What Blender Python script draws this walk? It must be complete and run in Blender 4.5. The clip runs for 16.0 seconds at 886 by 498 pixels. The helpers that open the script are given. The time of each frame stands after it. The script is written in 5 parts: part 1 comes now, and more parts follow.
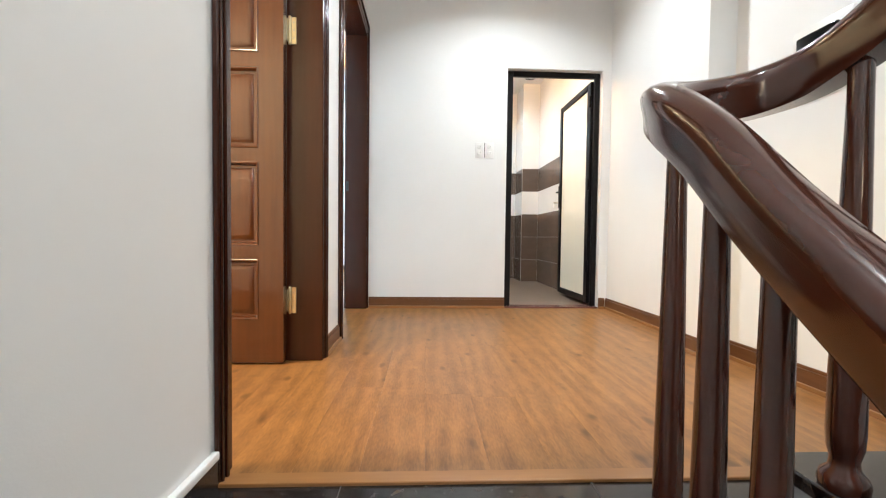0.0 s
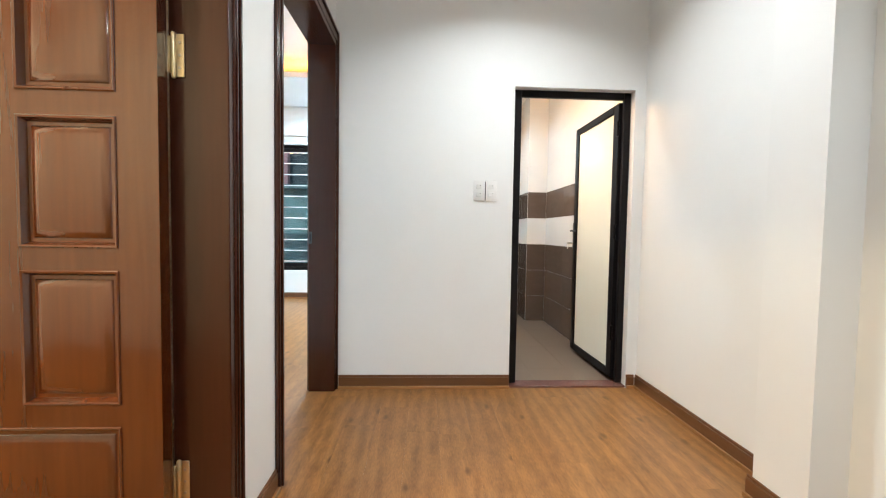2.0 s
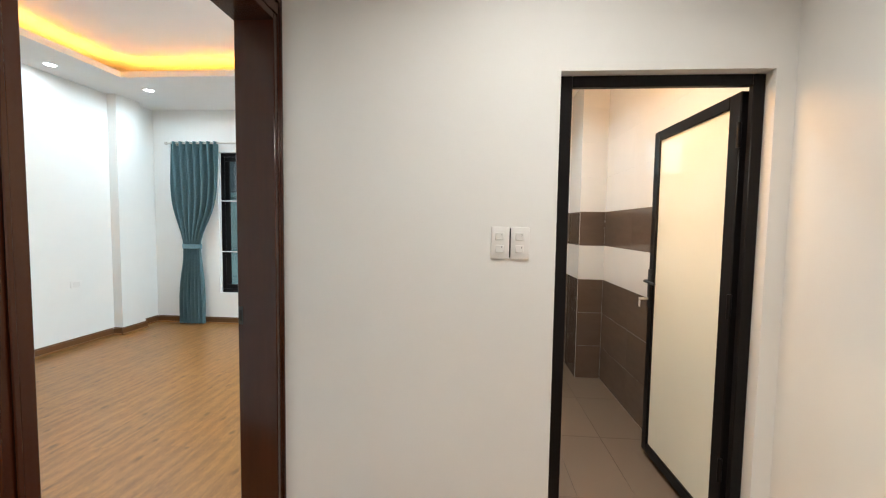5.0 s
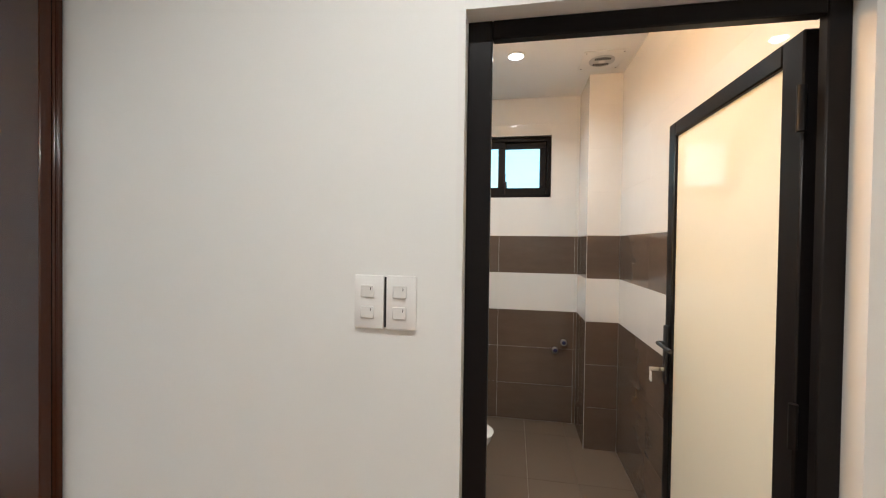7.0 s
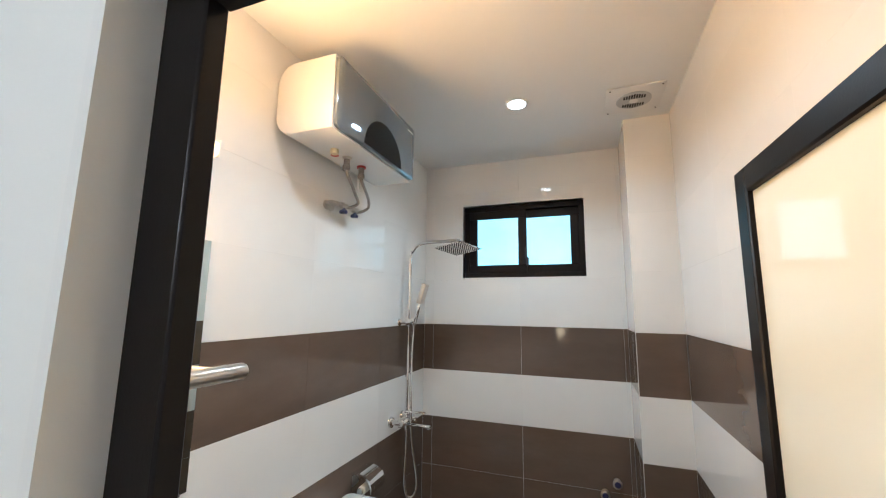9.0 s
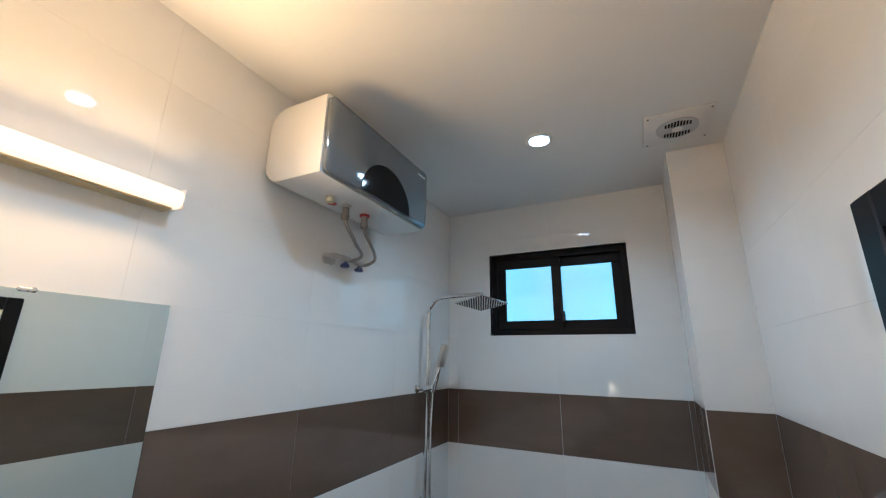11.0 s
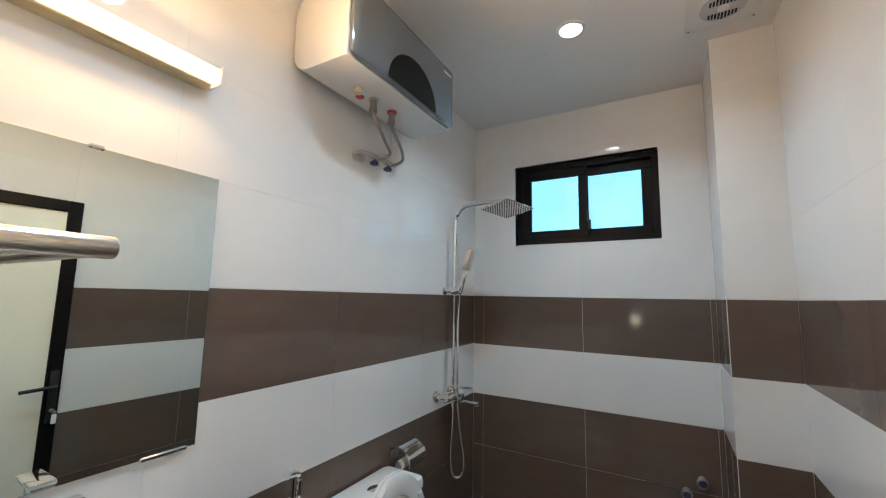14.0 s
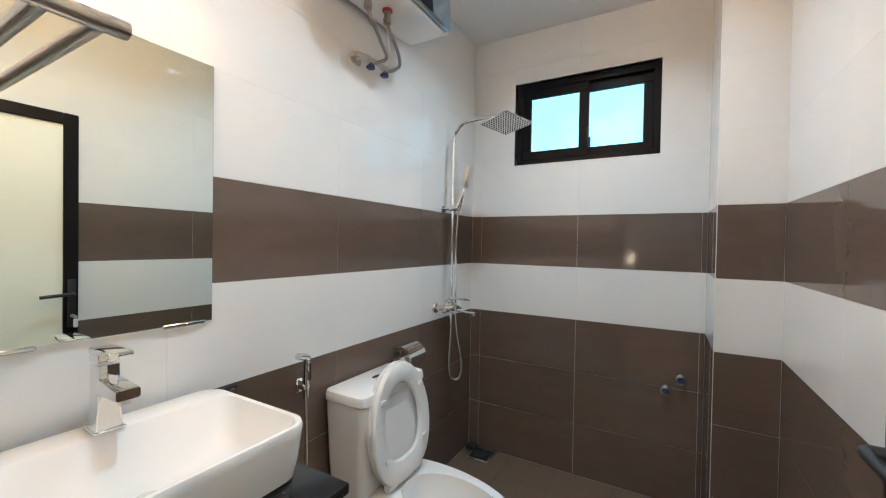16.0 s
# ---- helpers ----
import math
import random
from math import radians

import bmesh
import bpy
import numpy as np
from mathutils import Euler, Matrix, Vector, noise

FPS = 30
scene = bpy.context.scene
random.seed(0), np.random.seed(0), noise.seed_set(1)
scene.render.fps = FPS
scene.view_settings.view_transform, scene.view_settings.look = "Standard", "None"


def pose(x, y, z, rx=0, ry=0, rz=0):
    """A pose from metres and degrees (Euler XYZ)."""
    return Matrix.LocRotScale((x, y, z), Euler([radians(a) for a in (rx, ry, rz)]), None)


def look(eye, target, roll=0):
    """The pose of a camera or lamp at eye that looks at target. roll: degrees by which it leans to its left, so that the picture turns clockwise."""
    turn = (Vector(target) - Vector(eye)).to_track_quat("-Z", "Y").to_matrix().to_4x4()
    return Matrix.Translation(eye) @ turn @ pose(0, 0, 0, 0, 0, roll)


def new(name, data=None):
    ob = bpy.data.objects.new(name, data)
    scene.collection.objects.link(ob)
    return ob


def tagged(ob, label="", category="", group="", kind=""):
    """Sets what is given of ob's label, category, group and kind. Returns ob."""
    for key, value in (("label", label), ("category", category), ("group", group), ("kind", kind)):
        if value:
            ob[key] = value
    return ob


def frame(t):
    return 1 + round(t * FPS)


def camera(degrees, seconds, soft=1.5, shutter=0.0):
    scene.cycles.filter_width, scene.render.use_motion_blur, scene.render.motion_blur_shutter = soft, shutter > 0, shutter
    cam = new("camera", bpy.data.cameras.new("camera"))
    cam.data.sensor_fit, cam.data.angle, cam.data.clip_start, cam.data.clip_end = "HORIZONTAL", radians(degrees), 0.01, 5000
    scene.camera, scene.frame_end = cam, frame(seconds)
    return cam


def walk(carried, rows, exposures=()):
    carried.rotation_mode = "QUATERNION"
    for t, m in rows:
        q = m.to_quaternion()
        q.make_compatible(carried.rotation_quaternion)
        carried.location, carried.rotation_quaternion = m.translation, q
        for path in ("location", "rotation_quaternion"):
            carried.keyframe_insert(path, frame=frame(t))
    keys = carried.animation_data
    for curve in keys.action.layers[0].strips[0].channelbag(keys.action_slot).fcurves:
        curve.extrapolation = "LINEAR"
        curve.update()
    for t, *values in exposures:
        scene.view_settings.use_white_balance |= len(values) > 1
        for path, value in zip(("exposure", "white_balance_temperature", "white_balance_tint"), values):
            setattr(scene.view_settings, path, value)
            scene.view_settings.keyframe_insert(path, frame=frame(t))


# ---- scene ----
cam = camera(97.1, 16.0, soft=1.15)
PATH = [
    (0, (0.021, 0.016, 0.586), (0.108, 2.013, 0.525), 0.7),
    (0.5, (0.061, 0.196, 0.74), (0.15, 2.193, 0.667), 0.8),
    (1, (0.092, 0.385, 0.848), (0.175, 2.382, 0.763), 0.8),
    (1.5, (0.082, 0.543, 0.951), (0.167, 2.539, 0.867), 0.8),
    (2, (0.107, 0.694, 1.029), (0.199, 2.69, 0.944), 0.9),
    (2.5, (0.162, 0.837, 1.136), (0.244, 2.833, 1.036), 0.9),
    (3, (0.185, 1.056, 1.253), (0.249, 3.05, 1.126), 0.8),
    (5.5, (0.396, 1.762, 1.366), (0.194, 3.749, 1.258), 0.8),
    (6, (0.478, 1.915, 1.373), (0.237, 3.898, 1.281), 0.7),
    (6.5, (0.651, 2.138, 1.411), (0.376, 4.118, 1.352), 0.75),
    (7, (0.791, 2.346, 1.444), (0.437, 4.314, 1.415), 0.8),
    (7.5, (0.911, 2.553, 1.483), (0.46, 4.5, 1.509), 0.8),
    (8, (1.031, 2.743, 1.525), (0.479, 4.66, 1.62), 1.0),
    (8.5, (1.073, 2.898, 1.55), (0.451, 4.787, 1.755), 0.9),
    (9, (1.081, 3.045, 1.625), (0.399, 4.902, 1.922), 0.7),
    (11.3, (1.105, 3.32, 1.698), (0.218, 5.028, 2.242), 0.9),
    (11.5, (1.107, 3.33, 1.691), (0.198, 5.027, 2.234), 0.9),
    (12, (1.104, 3.356, 1.662), (0.157, 5.035, 2.194), 0.9),
    (12.5, (1.099, 3.338, 1.616), (0.131, 5.018, 2.107), 1.0),
    (13, (1.093, 3.307, 1.579), (0.115, 5.002, 1.993), 1.0),
    (13.5, (1.091, 3.297, 1.533), (0.108, 5.007, 1.864), 1.1),
    (14, (1.096, 3.294, 1.501), (0.109, 5.016, 1.745), 1.1),
    (14.5, (1.09, 3.287, 1.459), (0.104, 5.019, 1.627), 1.1),
    (15, (1.098, 3.288, 1.421), (0.11, 5.024, 1.518), 1.1),
    (15.5, (1.106, 3.284, 1.372), (0.115, 5.021, 1.403), 1.0),
    (16, (1.119, 3.273, 1.335), (0.13, 5.011, 1.307), 1.0),
]
EXPOSURES = [(0, 0.42, 5900, 8), (1, 0.3, 5900, 7), (2, 0.17, 5900, 7), (3, 0.13, 5950, 7), (5.5, -0.33, 6650, 10), (7, -0.41, 6400, 10), (8, -0.27, 5950, 8), (9, -0.45, 5600, 6), (11.5, -1.22, 4820, 2), (12.5, -1.2, 4820, 2), (14, -0.88, 5250, 4), (15, -0.65, 5350, 5), (16, -0.4, 5450, 5)]
walk(cam, [(t, look(eye, target, roll)) for t, eye, target, roll in PATH], EXPOSURES)

# ---- light ----
world = bpy.data.worlds.new("world")
scene.world = world
world.use_nodes = True
wn = world.node_tree
sky = wn.nodes.new("ShaderNodeTexSky")
sky.sky_type, sky.sun_disc = "NISHITA", False
sky.sun_elevation, sky.sun_rotation = radians(50), radians(200)
wn.links.new(sky.outputs[0], wn.nodes["Background"].inputs[0])
wn.nodes["Background"].inputs[1].default_value = 0.1
sun = new("sun", bpy.data.lights.new("sun", "SUN"))
sun.data.energy, sun.data.angle, sun.data.color = 2.5, radians(0.5), (1, 0.95, 0.88)
sun.matrix_world = look((0, 0, 9), (0.6, 1.6, 7))


def lamp(name, place, aim, size, power, color, shape="DISK", size_y=0.0, spread=180):
    ob = new(name, bpy.data.lights.new(name, "AREA"))
    ob.data.shape, ob.data.size, ob.data.energy, ob.data.color = shape, size, power, color
    if size_y:
        ob.data.size_y = size_y
    ob.data.spread = radians(spread)
    ob.matrix_world = look(place, aim)
    return ob


COOL, NEUTRAL = (0.82, 0.95, 1.0), (1.0, 0.98, 0.94)
HALL_LAMPS = ((0.62, 2.32),)
for hx, hy in HALL_LAMPS:
    lamp("hall_lamp", (hx, hy, 2.87), (hx, hy, 0), 0.11, 22.5, NEUTRAL, spread=128)
# no ceiling fixture is known here: unseen fill added to brighten the stairwell
lamp("stair_lamp", (0.4, -0.7, 3.55), (0.4, -0.7, 0), 0.35, 45, NEUTRAL)
BATH_LAMPS = ((0.788, 4.885), (0.722, 3.845))
for wx, wy in BATH_LAMPS:
    lamp("bath_lamp", (wx, wy, 2.625), (wx, wy, 0), 0.075, 8.6, COOL, spread=138)
# First two are known downlights; three more, unseen, are added to brighten the room
BED_LAMPS_AND_FILLS = ((-3.7, 5.17, 4), (-3.33, 5.89, 16), (-0.95, 5.89, 72), (-3.7, 3.4, 4), (-0.6, 4.3, 68))
for bx, by, power in BED_LAMPS_AND_FILLS:
    lamp("bedroom_lamp", (bx, by, 2.84), (bx, by, 0), 0.1, power, (0.72, 0.89, 1.0), spread=170)
for gz, az, power, spread in ((2.118, 2.64, 4.2, 140), (2.09, 2.2, 14, 150), (2.054, 1.3, 3, 140)):
    lamp("mirror_lamp_glow", (0.074, 3.63, gz), (0.35, 3.63, az), 0.44, power, (1.0, 0.54, 0.21), "RECTANGLE", 0.02, spread)
lamp("small_room_lamp", (-1.9, 0.9, 2.86), (-1.9, 0.9, 0), 0.3, 86, (1.0, 0.74, 0.42))


# ---- materials ----
def material(name, color, rough=0.5, metal=0.0, vary=0.0, scale=8.0, bump=0.0, bump_scale=60.0, coat=0.0, stretch=(1, 1, 1), dark=None, spec=0.5, per_object=0.0):
    """Principled paint with two scales of noise: broad drift of colour and roughness, fine relief."""
    m = bpy.data.materials.new(name)
    m.use_nodes = True
    t = m.node_tree
    b = t.nodes["Principled BSDF"]
    b.inputs["Base Color"].default_value = (*color, 1)
    b.inputs["Roughness"].default_value = rough
    b.inputs["Metallic"].default_value = metal
    b.inputs["Coat Weight"].default_value = coat
    b.inputs["Coat Roughness"].default_value = 0.05
    b.inputs["Specular IOR Level"].default_value = spec
    tc = t.nodes.new("ShaderNodeTexCoord")
    mp = t.nodes.new("ShaderNodeMapping")
    mp.inputs["Scale"].default_value = stretch
    t.links.new(tc.outputs["Object"], mp.inputs["Vector"])
    oi = t.nodes.new("ShaderNodeObjectInfo")
    add = t.nodes.new("ShaderNodeVectorMath")
    add.operation = "MULTIPLY_ADD"
    t.links.new(oi.outputs["Random"], add.inputs[0])
    add.inputs[1].default_value = (37, 53, 71)
    t.links.new(mp.outputs[0], add.inputs[2])
    if vary:
        n = t.nodes.new("ShaderNodeTexNoise")
        n.inputs["Scale"].default_value, n.inputs["Detail"].default_value, n.inputs["Roughness"].default_value = scale, 6, 0.6
        t.links.new(add.outputs[0], n.inputs["Vector"])
        r = t.nodes.new("ShaderNodeValToRGB")
        lo = dark or tuple(c * (1 - vary) for c in color)
        hi = tuple(min(1, c * (1 + vary * 0.5)) for c in color)
        r.color_ramp.elements[0].color, r.color_ramp.elements[1].color = (*lo, 1), (*hi, 1)
        r.color_ramp.elements[0].position, r.color_ramp.elements[1].position = 0.32, 0.68
        t.links.new(n.outputs["Fac"], r.inputs[0])
        out = r.outputs[0]
        if per_object:
            h = t.nodes.new("ShaderNodeHueSaturation")
            mr = t.nodes.new("ShaderNodeMapRange")
            mr.inputs["To Min"].default_value, mr.inputs["To Max"].default_value = 1 - per_object, 1 + per_object
            t.links.new(oi.outputs["Random"], mr.inputs[0])
            t.links.new(mr.outputs[0], h.inputs["Value"])
            t.links.new(out, h.inputs["Color"])
            out = h.outputs[0]
        t.links.new(out, b.inputs["Base Color"])
        rr = t.nodes.new("ShaderNodeMapRange")
        rr.inputs["To Min"].default_value, rr.inputs["To Max"].default_value = rough * 0.93, min(1, rough * 1.08)
        t.links.new(n.outputs["Fac"], rr.inputs[0])
        t.links.new(rr.outputs[0], b.inputs["Roughness"])
    if bump:
        f = t.nodes.new("ShaderNodeTexNoise")
        f.inputs["Scale"].default_value, f.inputs["Detail"].default_value = bump_scale, 4
        t.links.new(add.outputs[0], f.inputs["Vector"])
        k = t.nodes.new("ShaderNodeBump")
        k.inputs["Strength"].default_value, k.inputs["Distance"].default_value = bump, 0.002
        t.links.new(f.outputs["Fac"], k.inputs["Height"])
        t.links.new(k.outputs[0], b.inputs["Normal"])
    return m


def wood(name, light, dark, rough, coat, along, ring=14.0, per_object=0.12, knots=0.0, stretch=0.07, warp=0.5, gloss=0.11, spec=0.5, tight=0.25):
    """Planed timber: long grain along one axis, pores, a drift of tone from board to board."""
    m = material(name, light, rough, 0, 0, coat=coat, spec=spec)
    t = m.node_tree
    b = t.nodes["Principled BSDF"]
    b.inputs["Coat Roughness"].default_value = gloss
    tc, oi = t.nodes["Texture Coordinate"], t.nodes["Object Info"]
    off = t.nodes["Vector Math"]
    mp = t.nodes["Mapping"]
    s = [1.0, 1.0, 1.0]
    s["xyz".index(along)] = stretch
    mp.inputs["Scale"].default_value = s
    n1 = t.nodes.new("ShaderNodeTexNoise")
    n1.inputs["Scale"].default_value, n1.inputs["Detail"].default_value, n1.inputs["Distortion"].default_value = ring, 6, warp
    n2 = t.nodes.new("ShaderNodeTexNoise")
    n2.inputs["Scale"].default_value, n2.inputs["Detail"].default_value = ring * 7, 3
    for n in (n1, n2):
        t.links.new(off.outputs[0], n.inputs["Vector"])
    mix = t.nodes.new("ShaderNodeMix")
    mix.inputs["Factor"].default_value = 0.35
    n3 = t.nodes.new("ShaderNodeTexNoise")
    n3.inputs["Scale"].default_value, n3.inputs["Detail"].default_value = ring * 0.45, 3
    wide = t.nodes.new("ShaderNodeVectorMath")
    wide.operation = "MULTIPLY"
    s3 = [1.0, 1.0, 1.0]
    s3["xyz".index(along)] = 3.0
    wide.inputs[1].default_value = s3
    t.links.new(off.outputs[0], wide.inputs[0])
    t.links.new(wide.outputs[0], n3.inputs["Vector"])
    fig = t.nodes.new("ShaderNodeMix")
    fig.inputs["Factor"].default_value = 0.45
    t.links.new(n1.outputs["Fac"], fig.inputs["A"])
    t.links.new(n3.outputs["Fac"], fig.inputs["B"])
    figure = fig.outputs["Result"]
    if knots:
        wave = t.nodes.new("ShaderNodeTexWave")
        wave.wave_type, wave.rings_direction = "RINGS", along.upper()
        wave.inputs["Scale"].default_value, wave.inputs["Distortion"].default_value = 9.0, 9.0
        wave.inputs["Detail"].default_value, wave.inputs["Detail Scale"].default_value = 3.0, 0.5
        t.links.new(off.outputs[0], wave.inputs["Vector"])
        fig2 = t.nodes.new("ShaderNodeMix")
        fig2.inputs["Factor"].default_value = 0.16
        t.links.new(figure, fig2.inputs["A"])
        t.links.new(wave.outputs["Fac"], fig2.inputs["B"])
        figure = fig2.outputs["Result"]
    t.links.new(figure, mix.inputs["A"])
    t.links.new(n2.outputs["Fac"], mix.inputs["B"])
    r = t.nodes.new("ShaderNodeValToRGB")
    e = r.color_ramp.elements
    e[0].position, e[1].position = 0.5 - tight, 0.5 + tight
    e[0].color, e[1].color = (*dark, 1), (*light, 1)
    t.links.new(mix.outputs["Result"], r.inputs[0])
    h = t.nodes.new("ShaderNodeHueSaturation")
    mr = t.nodes.new("ShaderNodeMapRange")
    mr.inputs["To Min"].default_value, mr.inputs["To Max"].default_value = 1 - per_object, 1 + per_object
    t.links.new(oi.outputs["Random"], mr.inputs[0])
    t.links.new(mr.outputs[0], h.inputs["Value"])
    t.links.new(r.outputs[0], h.inputs["Color"])
    out = h.outputs[0]
    if knots:
        v = t.nodes.new("ShaderNodeTexVoronoi")
        v.voronoi_dimensions = "2D"
        v.inputs["Scale"].default_value = 3.6
        mp2 = t.nodes.new("ShaderNodeVectorMath")
        mp2.operation = "MULTIPLY"
        s2 = [1.0, 1.0, 1.0]
        s2["xyz".index(along)] = 0.5
        mp2.inputs[1].default_value = s2
        add2 = t.nodes.new("ShaderNodeVectorMath")
        add2.operation = "MULTIPLY_ADD"
        t.links.new(oi.outputs["Random"], add2.inputs[0])
        add2.inputs[1].default_value = (91, 17, 43)
        t.links.new(tc.outputs["Object"], mp2.inputs[0])
        t.links.new(mp2.outputs[0], add2.inputs[2])
        wob = t.nodes.new("ShaderNodeTexNoise")
        wob.inputs["Scale"].default_value, wob.inputs["Detail"].default_value = 16.0, 3
        t.links.new(add2.outputs[0], wob.inputs["Vector"])
        bend = t.nodes.new("ShaderNodeVectorMath")
        bend.operation = "MULTIPLY_ADD"
        t.links.new(wob.outputs["Color"], bend.inputs[0])
        bend.inputs[1].default_value = (0.03, 0.03, 0.03)
        t.links.new(add2.outputs[0], bend.inputs[2])
        t.links.new(bend.outputs[0], v.inputs["Vector"])
        k = t.nodes.new("ShaderNodeMapRange")
        k.inputs["From Min"].default_value, k.inputs["From Max"].default_value = 0.07, 0.02
        k.inputs["To Max"].default_value = knots
        t.links.new(v.outputs["Distance"], k.inputs[0])
        mx = t.nodes.new("ShaderNodeMix")
        mx.data_type = "RGBA"
        t.links.new(k.outputs[0], mx.inputs["Factor"])
        t.links.new(out, mx.inputs["A"])
        mx.inputs["B"].default_value = (*(c * 0.6 for c in dark), 1)
        out = mx.outputs["Result"]
    t.links.new(out, b.inputs["Base Color"])
    rr = t.nodes.new("ShaderNodeMapRange")
    rr.inputs["To Min"].default_value, rr.inputs["To Max"].default_value = rough * 0.95, rough * 1.06
    t.links.new(n1.outputs["Fac"], rr.inputs[0])
    t.links.new(rr.outputs[0], b.inputs["Roughness"])
    k = t.nodes.new("ShaderNodeBump")
    k.inputs["Strength"].default_value, k.inputs["Distance"].default_value = 0.05, 0.001
    t.links.new(n2.outputs["Fac"], k.inputs["Height"])
    t.links.new(k.outputs[0], b.inputs["Normal"])
    return m


def glow(name, color, strength):
    m = bpy.data.materials.new(name)
    m.use_nodes = True
    b = m.node_tree.nodes["Principled BSDF"]
    b.inputs["Base Color"].default_value = (*color, 1)
    b.inputs["Emission Color"].default_value = (*color, 1)
    b.inputs["Emission Strength"].default_value = strength
    return m


M_WALL = material("wall_paint", (0.80, 0.80, 0.78), 0.55, 0, 0.03, 1.3, 0.08, 220)
M_CEIL = material("ceiling_paint", (0.82, 0.82, 0.81), 0.7, 0, 0.03, 1.1, 0.05, 200)
M_TRIM = wood("dark_trim_wood", (0.056, 0.0145, 0.006), (0.034, 0.009, 0.004), 0.22, 0.08, "z", 10, 0.08, spec=0.4)
M_RAIL = wood("rail_wood", (0.078, 0.0195, 0.0095), (0.044, 0.011, 0.0056), 0.16, 0.55, "y", 8, 0.05)
M_DOOR = wood("door_wood", (0.125, 0.031, 0.006), (0.07, 0.0175, 0.0036), 0.2, 0.9, "z", 9, 0.1, gloss=0.05)
M_PLANK = wood("floor_wood", (0.345, 0.162, 0.0475), (0.142, 0.059, 0.0165), 0.34, 0.0, "y", 30, 0.06, 0.8, 0.2, 1.2, tight=0.165)
M_BASE = wood("baseboard_wood", (0.165, 0.07, 0.025), (0.09, 0.034, 0.012), 0.35, 0.2, "y", 14, 0.05)
M_BASEX = wood("baseboard_wood_across", (0.165, 0.07, 0.025), (0.09, 0.034, 0.012), 0.35, 0.2, "x", 14, 0.05)
M_EDGE = wood("floor_edge_wood", (0.37, 0.18, 0.06), (0.27, 0.12, 0.038), 0.35, 0.2, "x", 14, 0.05)
M_EDGEY = wood("floor_edge_wood_along", (0.3, 0.145, 0.048), (0.2, 0.09, 0.028), 0.35, 0.2, "y", 14, 0.05)
M_GROUT = material("grout", (0.76, 0.74, 0.70), 0.8, 0, 0.1, 20)
M_JOINT = material("dark_joint", (0.1, 0.1, 0.1), 0.6, 0, 0.2, 60)
M_TILE_W = material("white_tile", (0.83, 0.82, 0.80), 0.025, 0, 0.025, 3, 0.02, 30, per_object=0.012)
M_TILE_B = material("brown_tile", (0.142, 0.102, 0.078), 0.06, 0, 0.09, 5, 0.03, 40, stretch=(1, 1, 3), per_object=0.04)
M_TILE_F = material("floor_tile", (0.162, 0.115, 0.081), 0.4, 0, 0.03, 2, 0, per_object=0.03)
M_GRANITE = material("black_granite", (0.022, 0.019, 0.018), 0.16, 0, 1.2, 45, 0, dark=(0.004, 0.004, 0.0045))
M_THRESH = material("red_granite", (0.16, 0.07, 0.055), 0.25, 0, 0.6, 120, 0)
M_ALU = material("dark_aluminium", (0.0085, 0.0072, 0.0076), 0.36, 0.0, 0.1, 40, 0.05, 300, spec=0.16)
M_CHROME = material("chrome", (0.82, 0.82, 0.82), 0.07, 1.0, 0.03, 20)
M_STEEL = material("brushed_steel", (0.62, 0.58, 0.53), 0.28, 1.0, 0.1, 60, stretch=(1, 1, 12))
M_BRASS = material("brass", (0.74, 0.64, 0.42), 0.28, 1.0, 0.1, 30)
M_CERAMIC = material("white_ceramic", (0.84, 0.83, 0.81), 0.06, 0, 0.015, 4, coat=0.3)
M_SEAT = material("seat_plastic", (0.82, 0.81, 0.79), 0.18, 0, 0.02, 6)
M_PLASTIC = material("white_plastic", (0.80, 0.79, 0.77), 0.3, 0, 0.03, 10)
M_PLASTIC2 = material("ivory_plastic", (0.74, 0.73, 0.71), 0.35, 0, 0.03, 10)
M_DOORGLASS = material("frosted_cream_glass", (0.87, 0.86, 0.74), 0.02, 0, 0.02, 1.5)
M_MIRROR = material("mirror_glass", (0.74, 0.82, 0.80), 0.006, 1.0)
M_HEATER = material("heater_shell", (0.80, 0.79, 0.77), 0.25, 0, 0.02, 5)
M_HFRONT = material("grey_gloss_front", (0.19, 0.22, 0.25), 0.07, 0.35, 0.05, 3, coat=0.6)
M_BLACK = material("black_gloss", (0.005, 0.005, 0.006), 0.06, 0, 0.1, 9, spec=0.25)
M_RUBBER = material("dark_plastic", (0.02, 0.02, 0.022), 0.45, 0, 0.1, 40)
M_BLUE = material("blue_knob", (0.03, 0.032, 0.1), 0.3, 0, 0.1, 30)
M_RED = material("red_mark", (0.45, 0.03, 0.03), 0.35, 0, 0.1, 30)
M_BROWN = material("brown_plastic", (0.06, 0.028, 0.018), 0.4, 0, 0.1, 40)
M_HOSE = material("braided_hose", (0.40, 0.37, 0.34), 0.3, 1.0, 0.45, 300)
M_CURTAIN = material("teal_cloth", (0.15, 0.26, 0.29), 0.85, 0, 0.2, 60, 0.3, 400)
M_GRILLE = material("white_grille_paint", (0.78, 0.79, 0.8), 0.4, 0, 0.03, 20)
M_SLAT = material("grille_grey", (0.55, 0.56, 0.57), 0.5, 0, 0.05, 20)
M_DARK = material("dark_gap", (0.01, 0.01, 0.01), 0.8, 0, 0.1, 20)
M_FACADE = material("weathered_facade", (0.16, 0.29, 0.30), 0.9, 0, 0.5, 2.2, 0.4, 20)
M_FACADE2 = material("dark_facade", (0.05, 0.075, 0.085), 0.8, 0, 0.3, 3)
M_PINK = material("faded_pink_paint", (0.42, 0.24, 0.26), 0.7, 0, 0.2, 5)
M_ACBOX = material("pale_box_metal", (0.45, 0.62, 0.68), 0.5, 0, 0.1, 5)
